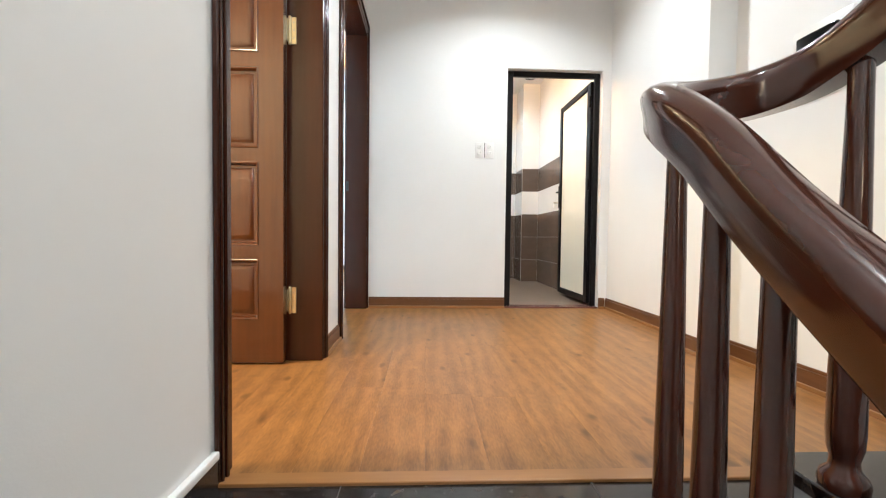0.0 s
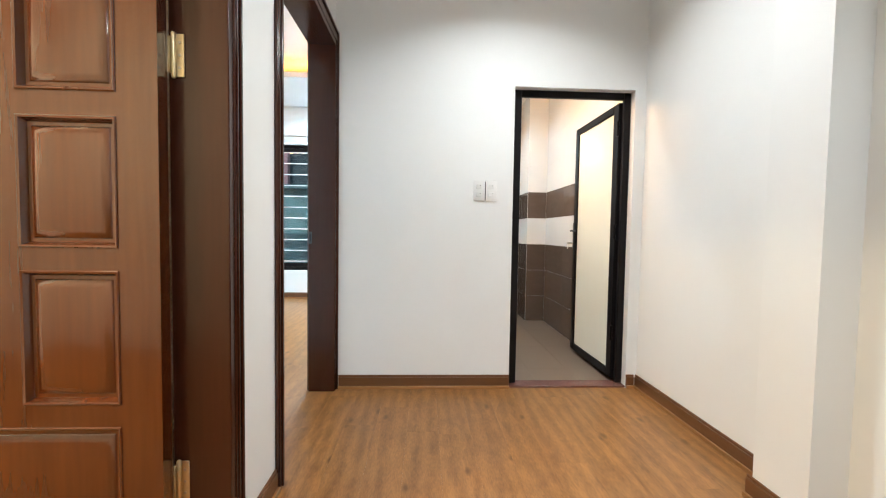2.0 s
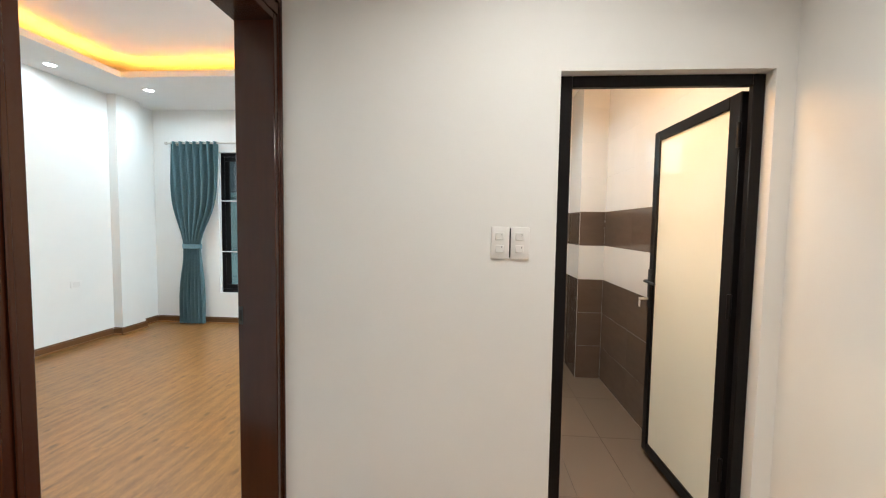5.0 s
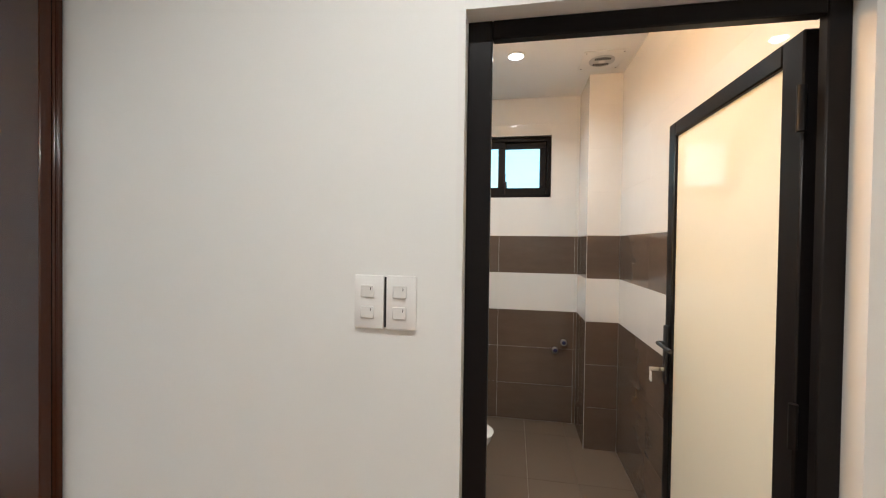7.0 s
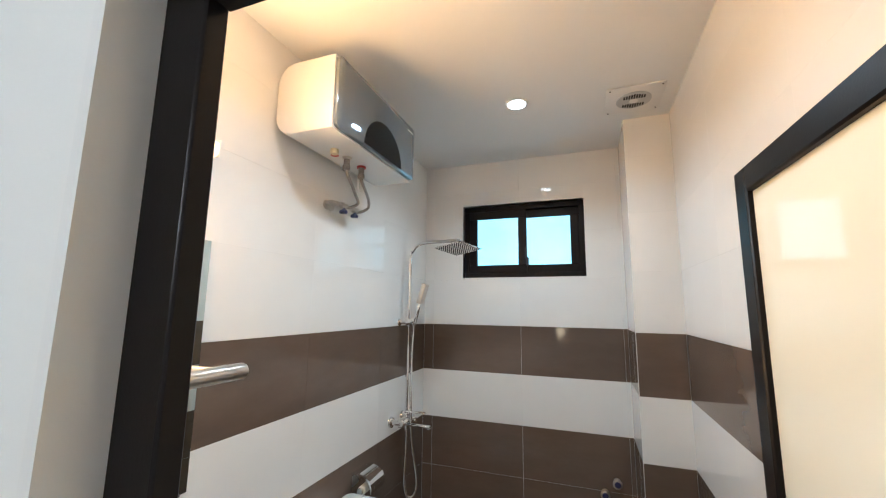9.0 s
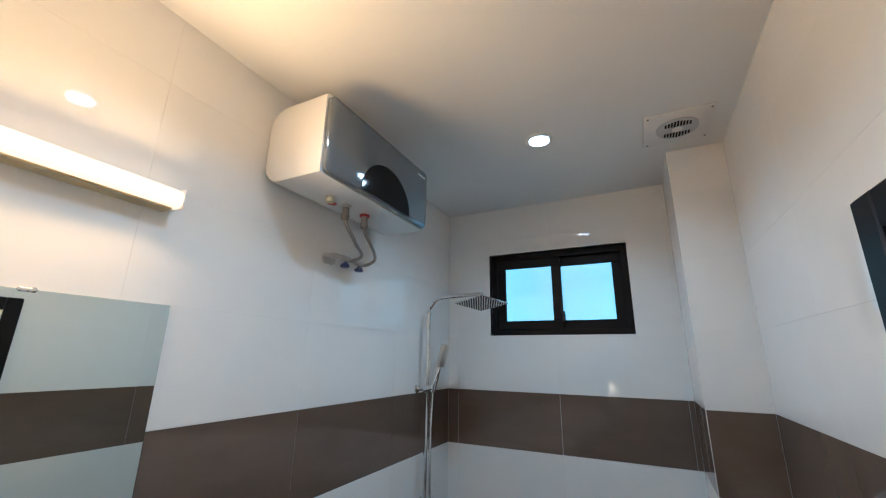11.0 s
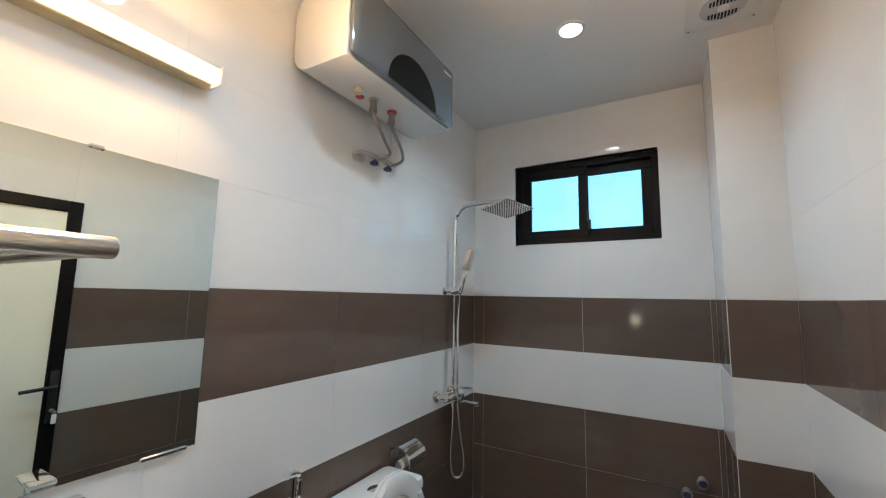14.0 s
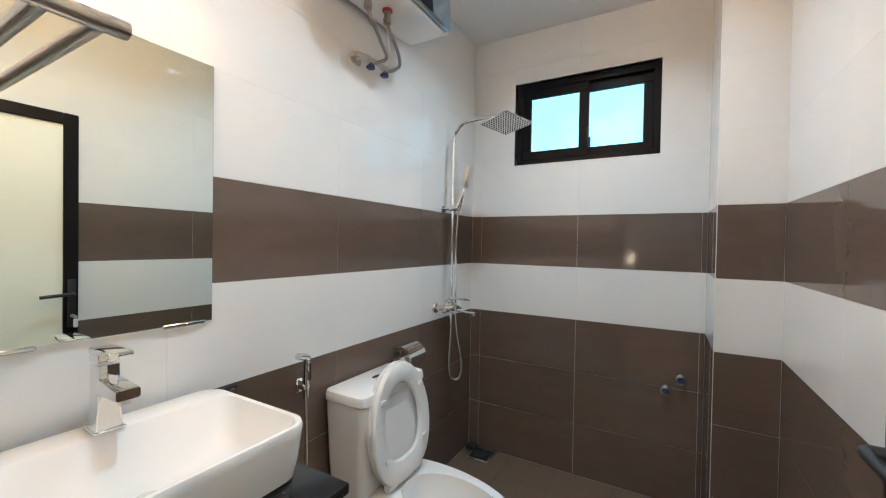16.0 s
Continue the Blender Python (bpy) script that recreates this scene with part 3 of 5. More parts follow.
def panelled_leaf():
    """Open leaf, standing square to the hall's west wall."""
    leaf = thing("panelled_door", (-0.65, 1.88, 0.01), "open red-brown varnished wooden door with raised panels", "door")
    x1, x0, yf, yb = -0.617, -1.43, 1.797, 1.837
    xl, xm0, xm1, xr = -1.285, -1.054, -0.985, -0.726
    cols = [(xl, xm0, ((0.538, 1.76), (1.84, 1.97))), (xm1, xr, ((0.538, 0.91), (0.971, 1.326), (1.391, 1.76), (1.84, 1.97)))]
    bm = B(((x0, yf, 0.01), (xl, yb, 2.06)), ((xr, yf, 0.01), (x1, yb, 2.06)), ((xl, yf, 0.01), (xr, yb, 0.207)), ((xl, yf, 0.476), (xr, yb, 0.538)), ((xm0, yf, 0.538), (xm1, yb, 2.06)),
           ((xl, yf, 1.97), (xm0, yb, 2.06)), ((xm1, yf, 1.97), (xr, yb, 2.06)), ((xl, yf, 1.76), (xm0, yb, 1.84)), ((xm1, yf, 0.91), (xr, yb, 0.971)), ((xm1, yf, 1.326), (xr, yb, 1.391)),
           ((xm1, yf, 1.76), (xr, yb, 1.84)))
    part("leaf_frame", bm, M_DOOR, leaf)
    wells = [(xl, xr, 0.207, 0.476)] + [(a, b, z0, z1) for a, b, zs in cols for z0, z1 in zs]
    for a, b, z0, z1 in wells:
        def ring(d, y):
            return [(a + d, y, z0 + d), (b - d, y, z0 + d), (b - d, y, z1 - d), (a + d, y, z1 - d)]
        bm = stack(bmesh.new(), [ring(0, yb - 0.004), ring(0, yf - 0.002), ring(0.003, yf - 0.004), ring(0.008, yf - 0.002), ring(0.013, yf + 0.008), ring(0.016, yf + 0.015), ring(0.026, yf + 0.015), ring(0.03, yf + 0.011), ring(0.05, yf + 0.006)])
        part("panel", bm, M_DOOR, leaf)
    bm = T([(-1.36, yf, 1.05), (-1.36, yf - 0.05, 1.05), (-1.23, yf - 0.055, 1.05)], 0.009, 10)
    h = part("door_handle", bm, M_BRASS, leaf, "brass lever handle")
    part("plate", B(((-1.38, yf - 0.006, 0.97), (-1.34, yf, 1.13)), bevel=0.003), M_BRASS, h)
    for z in (0.285, 1.515):
        bm = B(((-0.600, 1.850, z - 0.06), (-0.578, 1.8545, z + 0.06)), bevel=0.0015)
        box(bm, (-0.617, 1.8385, z - 0.05), (-0.612, 1.850, z + 0.05), 0.001)
        lathe(bm, [(0.004, -0.064), (0.0065, -0.06), (0.0065, 0.06), (0.004, 0.064)], (-0.606, 1.849, z), 12)
        hg = part("hinge", bm, M_BRASS, leaf, "brass butt hinge")
        for dz in (-0.035, 0, 0.035):
            part("screw", L([(0.004, 0), (0.004, 0.0025), (0.002, 0.003)], (-0.589, 1.850 - 0.003, z + dz), 8, "y"), M_STEEL, hg)


d1 = casing("door_frame_1", D1A, D1B, 0.04, 0.06, 9, 0.038)
d2 = casing("door_frame_2", D2A, D2B, 0.045, 0.08, NY - 0.001)
strike = part("strike_plate", B(((-0.622, D2B - 0.03 - 0.002, 0.945), (-0.602, D2B - 0.03, 1.02)), bevel=0.001), M_RUBBER, d2, "dark metal strike plate with a slot")
# dark block on the plate's face paints the shade inside its slot
part("slot", B(((-0.617, D2B - 0.03 - 0.003, 0.96), (-0.607, D2B - 0.03 - 0.002, 1.005))), M_DARK, strike)
panelled_leaf()


# ---- bathroom door ----
def bath_door():
    fr = thing("bath_door_frame", (1.08, 3.33, 0), "dark aluminium door frame set back in the wall", "door frame", kind="structure")
    y0, y1, w = 3.292, 3.32, 0.045
    part("jamb", B(((OX0, y0, 0.012), (0.734, y1, OZ)), bevel=0.003), M_ALU, fr)
    part("jamb", B(((OX1 - w, y0, 0.012), (OX1, y1, OZ)), bevel=0.003), M_ALU, fr)
    part("head", B(((0.734, y0, OZ - w), (OX1 - w, y1, OZ)), bevel=0.003), M_ALU, fr)
    # leaf, built along -x from the hinge and swung into the bathroom
    hinge = Vector((OX1 - w - 0.016, 3.336, 0))
    W, Z0, Z1, D, S = 0.72, 0.03, OZ - w - 0.006, 0.04, 0.055
    leaf = thing("bath_door", hinge, "open dark aluminium door with a cream frosted glass pane", "door")
    turn = Matrix.Translation(hinge) @ Matrix.Rotation(radians(-89), 4, "Z")

    def put(name, bm, mat, parent=None, label=""):
        bm.transform(turn)
        return part(name, bm, mat, parent or leaf, label)
    put("stile", B(((-S - 0.015, 0, Z0), (0, D, Z1)), bevel=0.004), M_ALU)
    put("stile", B(((-W, 0, Z0), (-W + S, D, Z1)), bevel=0.004), M_ALU)
    put("rail", B(((-W + S, 0, Z0), (-S - 0.015, D, Z0 + S)), bevel=0.004), M_ALU)
    put("rail", B(((-W + S, 0, Z1 - S), (-S - 0.015, D, Z1)), bevel=0.004), M_ALU)
    put("pane", B(((-W + S, 0.013, Z0 + S), (-S - 0.015, 0.027, Z1 - S))), M_DOORGLASS, None, "cream frosted glass")
    for side, y in ((-1, 0.0), (1, D)):
        ya, yb = sorted((y, y + side * 0.012))
        pl = put("handle_plate", B(((-W + 0.012, ya, 0.90), (-W + 0.042, yb, 1.13)), bevel=0.004, seg=2), M_RUBBER, None, "black handle plate")
        yl = y + side * 0.034
        put("lever", T(smooth_path([(-W + 0.027, y, 1.06), (-W + 0.027, yl, 1.06), (-W + 0.06, yl + side * 0.004, 1.06), (-W + 0.145, yl, 1.055)], 5), 0.008, 10), M_RUBBER, pl)
        put("key_cylinder", L([(0.008, 0), (0.008, side * 0.02), (0.005, side * 0.022)], (-W + 0.027, y + side * 0.004, 0.955), 12, "y"), M_STEEL, pl, "steel lock cylinder")
    key = put("key", B(((-W + 0.022, -0.065, 0.948), (-W + 0.032, -0.028, 0.962)), bevel=0.002), M_STEEL, None, "steel key in the lock")
    put("key_tag", B(((-W + 0.018, -0.062, 0.905), (-W + 0.036, -0.057, 0.946)), bevel=0.002), M_PLASTIC, key, "pale plastic key tag")
    for z in (0.3, 1.0, 1.7):
        put("hinge", L([(0.009, 0), (0.009, 0.1)], (0.006, -0.006, z), 10), M_ALU)


bath_door()


# ---- hall fittings ----
def switches():
    for x in (0.417, 0.4965):
        pl = thing("light_switch", (x + 0.035, NY, 1.30), "white plastic double rocker switch plate on the wall", "switch", "hall switches")
        part("plate", B(((x, NY - 0.009, 1.238), (x + 0.0735, NY, 1.366)), bevel=0.003, seg=2), M_PLASTIC, pl)
        for k, (za, zb) in enumerate(((1.263, 1.293), (1.313, 1.343))):
            rk = part("rocker", B(((x + 0.017, NY - 0.0135, za), (x + 0.051, NY - 0.009, zb)), bevel=0.002), M_PLASTIC2, pl)
            part("mark", B(((x + 0.042, NY - 0.0145, zb - 0.012), (x + 0.0435, NY - 0.0135, zb - 0.005))), M_RUBBER, rk)
    # dark strip between the two plates stands in for the shade of their gap
    part("joint", B(((0.4909, NY - 0.004, 1.242), (0.4961, NY, 1.362))), M_RUBBER, pl)
    bx = thing("breaker_box", (HX1, 1.46, 1.36), "white wall-mounted breaker box with a dark glossy cover", "breaker box")
    part("case", B(((HX1 - 0.03, 1.355, 1.19), (HX1, 1.585, 1.43)), bevel=0.008, seg=2), M_PLASTIC, bx)
    part("cover", B(((HX1 - 0.045, 1.395, 1.285), (HX1 - 0.03, 1.555, 1.395)), bevel=0.01, seg=2), M_BLACK, bx, "dark glossy cover")


switches()


def downlight(x, y, z, mat, label, group, r=0.046):
    d = thing("ceiling_downlight", (x, y, z), label, "ceiling light", group)
    part("trim_ring", L([(r + 0.012, 0.0), (r + 0.012, -0.003), (r + 0.006, -0.006), (r, -0.006), (r - 0.004, 0.0)], (x, y, z), 24), M_PLASTIC, d)
    part("diffuser", L([(r - 0.002, -0.0065), (r - 0.01, -0.008), (r * 0.5, -0.0085)], (x, y, z), 24), mat, d)


for hx, hy in HALL_LAMPS:
    downlight(hx, hy, HC, M_LED_N, "round white recessed downlight in the hall ceiling", "hall downlights")
# fixtures for the known pair and for the three unseen added lamps
for bx, by, _ in BED_LAMPS_AND_FILLS:
    downlight(bx, by, RC, M_LED_W, "round white recessed bedroom downlight, one of two known and three added unseen", "bedroom downlights")
for wx, wy in BATH_LAMPS:
    downlight(wx, wy, BZ, M_LED_W, "round white recessed downlight in the bathroom ceiling", "bathroom downlights")


# ---- skirting boards ----
def skirting(a, b, inward, mat):
    """A board 9 cm high with a small lip, along the wall from a to b; inward points into the room."""
    (ax, ay), (bx_, by_), (nx, ny) = a, b, inward

    def slab(d0, d1, z0, z1, bm):
        p = [(ax + nx * d0, ay + ny * d0), (bx_ + nx * d1, by_ + ny * d1)]
        box(bm, (min(p[0][0], p[1][0]), min(p[0][1], p[1][1]), z0), (max(p[0][0], p[1][0]), max(p[0][1], p[1][1]), z1), 0.002)
    bm = bmesh.new()
    slab(0, 0.012, 0.0, 0.075, bm)
    slab(0, 0.008, 0.075, 0.09, bm)
    board = setting("baseboard", bm, mat, "brown wooden skirting board along the wall", "skirting")
    bm = bmesh.new()
    slab(0.012, 0.024, 0.0, 0.02, bm)
    part("shoe_strip", bm, M_EDGE if ny else M_EDGEY, board, "paler strip at its foot")
    return board


skirting((HX0 + 0.025, NY), (0.676, NY), (0, -1), M_BASEX)
skirting((OX1, NY), (HX1 - 0.02, NY), (0, -1), M_BASEX)
skirting((HX1, 2.155), (HX1, NY), (-1, 0), M_BASE)
skirting((1.405, 1.895), (1.405, 2.155), (-1, 0), M_BASE)
skirting((1.405, 1.915), (HX1 - 0.02, 1.915), (0, -1), M_BASEX)
skirting((HX1, FLOOR_EDGE), (HX1, 1.895), (-1, 0), M_BASE)
skirting((HX0, D1B + 0.04), (HX0, D2A - 0.045), (1, 0), M_BASE)
skirting((RX, 2.23), (RX, 5.98), (1, 0), M_BASE)
skirting((RX, 6.0), (RX + 0.11, 6.0), (0, -1), M_BASEX)
skirting((RX + 0.11, 5.98), (RX + 0.11, 6.35), (1, 0), M_BASE)
skirting((RX, 6.35), (RX, RY), (1, 0), M_BASE)
skirting((RX + 0.02, RY), (-0.22, RY), (0, -1), M_BASEX)
skirting((-0.2, NB + 0.03), (-0.2, RY - 0.02), (-1, 0), M_BASE)


# ---- bathroom things ----
def bath_window():
    w = thing("window_1", ((WX0 + WX1) / 2, BY1 + 0.07, WZ0), "dark aluminium sliding window with pale frosted panes", "window", kind="structure")
    y0, y1 = BY1 + 0.04, BY1 + 0.10
    t = 0.035
    part("window_frame", B(((WX0, y0, WZ0), (WX1, y1, WZ0 + t)), ((WX0, y0, WZ1 - t), (WX1, y1, WZ1)), ((WX0, y0, WZ0 + t), (WX0 + t, y1, WZ1 - t)), ((WX1 - t, y0, WZ0 + t), (WX1, y1, WZ1 - t)), bevel=0.002), M_ALU, w)
    mid = (WX0 + WX1) / 2
    for xa, xb, ya in ((WX0 + t, mid + 0.03, y0 + 0.004), (mid - 0.03, WX1 - t, y0 + 0.032)):
        za, zb, s, yb = WZ0 + t, WZ1 - t, 0.053, ya + 0.024
        sash = part("sash", B(((xa, ya, za), (xb, yb, za + s)), ((xa, ya, zb - s), (xb, yb, zb)), ((xa, ya, za + s), (xa + s, yb, zb - s)), ((xb - s, ya, za + s), (xb, yb, zb - s)), bevel=0.003), M_ALU, w)
        pane = part("pane", B(((xa + s, ya + 0.008, za + s), (xb - s, ya + 0.014, zb - s))), M_PANE, sash, "pale blue frosted glass")
        pane.visible_shadow = False
    part("latch", B(((mid + 0.02, y0 - 0.010, 1.955), (mid + 0.034, y0 + 0.004, 2.03)), ((mid + 0.028, y0 - 0.02, 1.905), (mid + 0.046, y0 - 0.010, 1.965)), bevel=0.003), M_RUBBER, w, "black latch")
    part("reveal", B(((WX0 - 0.0, BY1 - 0.001, WZ0 - 0.006), (WX1, BY1 + 0.04, WZ0)), ((WX0, BY1 - 0.001, WZ1), (WX1, BY1 + 0.04, WZ1 + 0.006)), ((WX0 - 0.006, BY1 - 0.001, WZ0), (WX0, BY1 + 0.04, WZ1)), ((WX1, BY1 - 0.001, WZ0), (WX1 + 0.006, BY1 + 0.04, WZ1))), M_TILE_W, w)
    setting("backdrop", B(((-0.4, BY1 + 0.3, 1.2), (1.9, BY1 + 0.32, 3.0))), M_SKY, "pale blue daylight outside the bathroom window", "backdrop")


def exhaust_fan():
    f = thing("exhaust_fan", (1.33, 5.02, BZ), "square white ceiling exhaust fan with a round slotted grille", "fan")
    x0, x1, y0, y1 = 1.205, 1.455, 4.89, 5.14
    part("cover", B(((x0, y0, BZ - 0.009), (x1, y1, BZ)), bevel=0.004, seg=2), M_PLASTIC, f)
    c = ((x0 + x1) / 2, (y0 + y1) / 2, BZ - 0.009)
    part("dish", L([(0.078, 0.0), (0.078, -0.004), (0.07, -0.006), (0.02, -0.006)], c, 32), M_SLAT, f)
    # slotted quarters, above and below the hub; dark bars paint the shade inside slots
    for sgn in (-1, 1):
        for k in range(-4, 5):
            x = c[0] + k * 0.011
            part("slot", B(((x - 0.0035, c[1] + sgn * 0.024, c[2] - 0.0075), (x + 0.0035, c[1] + sgn * (0.066 - abs(k) * 0.004), c[2] - 0.0062))), M_DARK, f)
    part("hub", L([(0.02, 0), (0.02, -0.008), (0.015, -0.0095)], c, 20), M_PLASTIC, f)
    for sx in (x0 + 0.015, x1 - 0.015):
        for sy in (y0 + 0.015, y1 - 0.015):
            part("screw", L([(0.0035, 0), (0.0035, -0.002)], (sx, sy, BZ - 0.009), 10), M_RUBBER, f)


def water_heater():
    h = thing("water_heater", (0.14, 4.46, 2.26), "white wall-mounted water heater with a glossy grey front", "water heater")
    y0, y1, z0, z1, xf = 4.125, 4.785, 2.25, 2.535, 0.262

    def ring(x, d, r):
        w, hh = y1 - y0 - 2 * d, z1 - z0 - 2 * d
        return [(x, (y0 + y1) / 2 + a, (z0 + z1) / 2 + b) for a, b in rounded(w, hh, r, 5)]

    def slice_(y, d):
        out = [(xf, y, z0 + d), (xf, y, z1 - d)]
        for cz, a0 in ((z1 - 0.075, 90), (z0 + 0.075, 180)):
            out += [(0.082 + (0.076 - d) * math.cos(radians(a0 + 15 * i)), y, cz + (0.075 - d) * math.sin(radians(a0 + 15 * i))) for i in range(7)]
        return out
    part("tank_shell", stack(bmesh.new(), [slice_(y0, 0.008), slice_(y0 + 0.003, 0.002), slice_(y0 + 0.01, 0.0), slice_(y1 - 0.01, 0.0), slice_(y1 - 0.003, 0.002), slice_(y1, 0.008)]), M_HEATER, h)
    part("wall_plate", B(((0.0, y0 + 0.1, z0 + 0.08), (0.007, y1 - 0.1, z1 - 0.08))), M_STEEL, h)
    part("front_panel", stack(bmesh.new(), [ring(xf, 0.006, 0.02), ring(xf + 0.014, 0.006, 0.02), ring(xf + 0.02, 0.012, 0.018), ring(xf + 0.023, 0.03, 0.012)]), M_HFRONT, h, "glossy grey front")
    bm = bmesh.new()
    cy, a, b = 4.463, 0.16, 0.145
    arc = [(cy + a * math.cos(math.pi * i / 24), z0 + 0.012 + b * math.sin(math.pi * i / 24)) for i in range(25)]
    stack(bm, [[(xf + 0.0225, y, z) for y, z in arc], [(xf + 0.0255, y, z) for y, z in arc]])
    part("display", bm, M_BLACK, h, "black half-round display")
    part("indicator", B(((xf + 0.023, 4.69, 2.487), (xf + 0.0245, 4.75, 2.493))), M_PLASTIC, h)
    part("collar", L([(0.016, 0.0), (0.018, -0.012), (0.014, -0.02)], (0.15, 4.30, z0), 16), M_BRASS, h, "brass fitting")
    part("warning_label", L([(0.017, 0.0), (0.017, -0.002)], (0.115, 4.35, z0), 16), M_RED, h, "red round sticker")
    for y, m in ((4.39, M_STEEL), (4.505, M_RED)):
        part("pipe_outlet", L([(0.018, 0.004), (0.02, 0.0), (0.013, -0.004), (0.013, -0.035), (0.016, -0.037), (0.016, -0.055), (0.012, -0.057)], (0.148, y, z0), 14), M_HOSE, h)
        part("collar_ring", L([(0.0185, 0.001), (0.0205, -0.001), (0.0205, -0.008), (0.015, -0.009)], (0.148, y, z0), 14), m, h)
    for i, (y, yv) in enumerate(((4.39, 4.52), (4.505, 4.61))):
        pts = smooth_path([(0.148, y, z0 - 0.05), (0.154, y + 0.006, z0 - 0.08), (0.15, y + 0.045, z0 - 0.108), (0.132, y + 0.1, z0 - 0.132), (0.1, yv + 0.045, 2.1), (0.075, yv + 0.03, 2.079), (0.055, yv + 0.008, 2.072)], 9)
        part("hose", T(pts, 0.007, 10), M_HOSE, h, "braided steel hose")
        part("supply_pipe", T([(0.0, 4.457 + i * 0.03, 2.083), (0.04, 4.457 + i * 0.03, 2.083), (0.052, 4.48 + i * 0.03, 2.081), (0.055, yv - 0.015, 2.079)], 0.009, 10), M_STEEL, h)
        part("wall_rose", L([(0.022, 0.0), (0.02, 0.008), (0.01, 0.01)], (0.0, 4.465 + i * 0.03, 2.075), 16, "x"), M_STEEL, h)
        v = part("valve", L([(0.012, -0.022), (0.014, -0.015), (0.011, 0), (0.014, 0.015), (0.012, 0.022)], (0.055, yv, 2.079), 12, "y"), M_STEEL, h)
        bm = bmesh.new()
        for k in range(5):
            ang = 2 * math.pi * k / 5
            lathe(bm, [(0.006, 0.02), (0.009, 0.026), (0.006, 0.034)], (0.055 + 0.011 * math.cos(ang) , yv + 0.011 * math.sin(ang), 2.079 - 0.055), 8)
        lathe(bm, [(0.006, -0.035), (0.012, -0.028), (0.012, -0.02), (0.005, -0.012), (0.005, 0.0)], (0.055, yv, 2.079), 10)
        part("valve_knob", bm, M_BLUE, v, "dark blue valve knob")
    part("power_cable", T(smooth_path([(0.06, 4.62, z0), (0.05, 4.64, z0 - 0.05), (0.03, 4.68, z0 - 0.06), (0.012, 4.72, z0 - 0.03), (0.006, 4.73, z0 + 0.01)], 6), 0.004, 8), M_PLASTIC, h, "white cable")


def mirror_and_lamp():
    m = thing("wall_mirror", (0.01, 3.66, 1.10), "clear frameless rectangular mirror above the washbasin", "mirror")
    y0, y1, z0, z1 = 3.41, 3.91, 1.108, 1.818

    def ring(x, d):
        return [(x, y0 + d, z0 + d), (x, y1 - d, z0 + d), (x, y1 - d, z1 - d), (x, y0 + d, z1 - d)]
    part("glass", stack(bmesh.new(), [ring(0.006, 0), ring(0.009, 0), ring(0.0095, 0.0008)]), M_MIRROR, m)
    for f in m.children[0].data.polygons:
        f.use_smooth = False
    part("backing", B(((0.0, y0 + 0.02, z0 + 0.02), (0.006, y1 - 0.02, z1 - 0.02))), M_RUBBER, m)
    for y, z, w in ((3.62, z1, 0.03), (3.785, z0, 0.105), (3.45, z0, 0.105)):
        part("clip", B(((0.0, y, z - 0.006), (0.014, y + w, z + 0.005)), bevel=0.003), M_CHROME, m, "chrome mirror clip")
    lp = thing("mirror_lamp", (0.03, 3.62, 2.05), "glowing warm white bar lamp above the mirror", "wall lamp")
    ya, yb = 3.40, 3.86
    part("body", B(((0.0, ya, 2.066), (0.02, yb - 0.004, 2.11)), bevel=0.004), M_STEEL, lp, "metal lamp body")
    bm = bmesh.new()
    sec = [(0.02, 2.066), (0.05, 2.064), (0.061, 2.07), (0.065, 2.088), (0.061, 2.105), (0.05, 2.112), (0.02, 2.113)]
    stack(bm, [[(x, ya, z) for x, z in sec], [(x, yb, z) for x, z in sec]])
    part("diffuser", bm, M_LED_WARM, lp, "warm glowing diffuser")
    for y in (ya, yb):
        part("end_cap", B(((0.004, y - 0.004 if y == ya else y, 2.06), (0.067, y if y == ya else y + 0.004, 2.116)), bevel=0.002), M_PLASTIC, lp, "pale plastic end cap")
    part("underside", B(((0.0, ya, 2.057), (0.046, yb - 0.012, 2.0635)), bevel=0.002), M_BRASS, lp, "brass-coloured lower edge")


def towel_rack():
    r = thing("towel_rack", (0.3, BY0 + 0.1, 1.53), "brushed steel towel rack on the tiled wall", "towel rack")
    xa, xb, z = 0.06, 0.652, 1.54
    for x in (xa, xb):
        part("side_arm", L([(0.0105, 0), (0.0105, 0.104), (0.0095, 0.106)], (x, BY0, z), 18, "y"), M_STEEL, r)
        part("rose", L([(0.0145, 0), (0.0145, 0.005), (0.012, 0.007)], (x, BY0, z), 18, "y"), M_STEEL, r)
    for y, zz in ((BY0 + 0.044, z - 0.003), (BY0 + 0.084, z - 0.003)):
        part("bar", T([(xa, y, zz), (xb, y, zz)], 0.008, 14), M_STEEL, r)


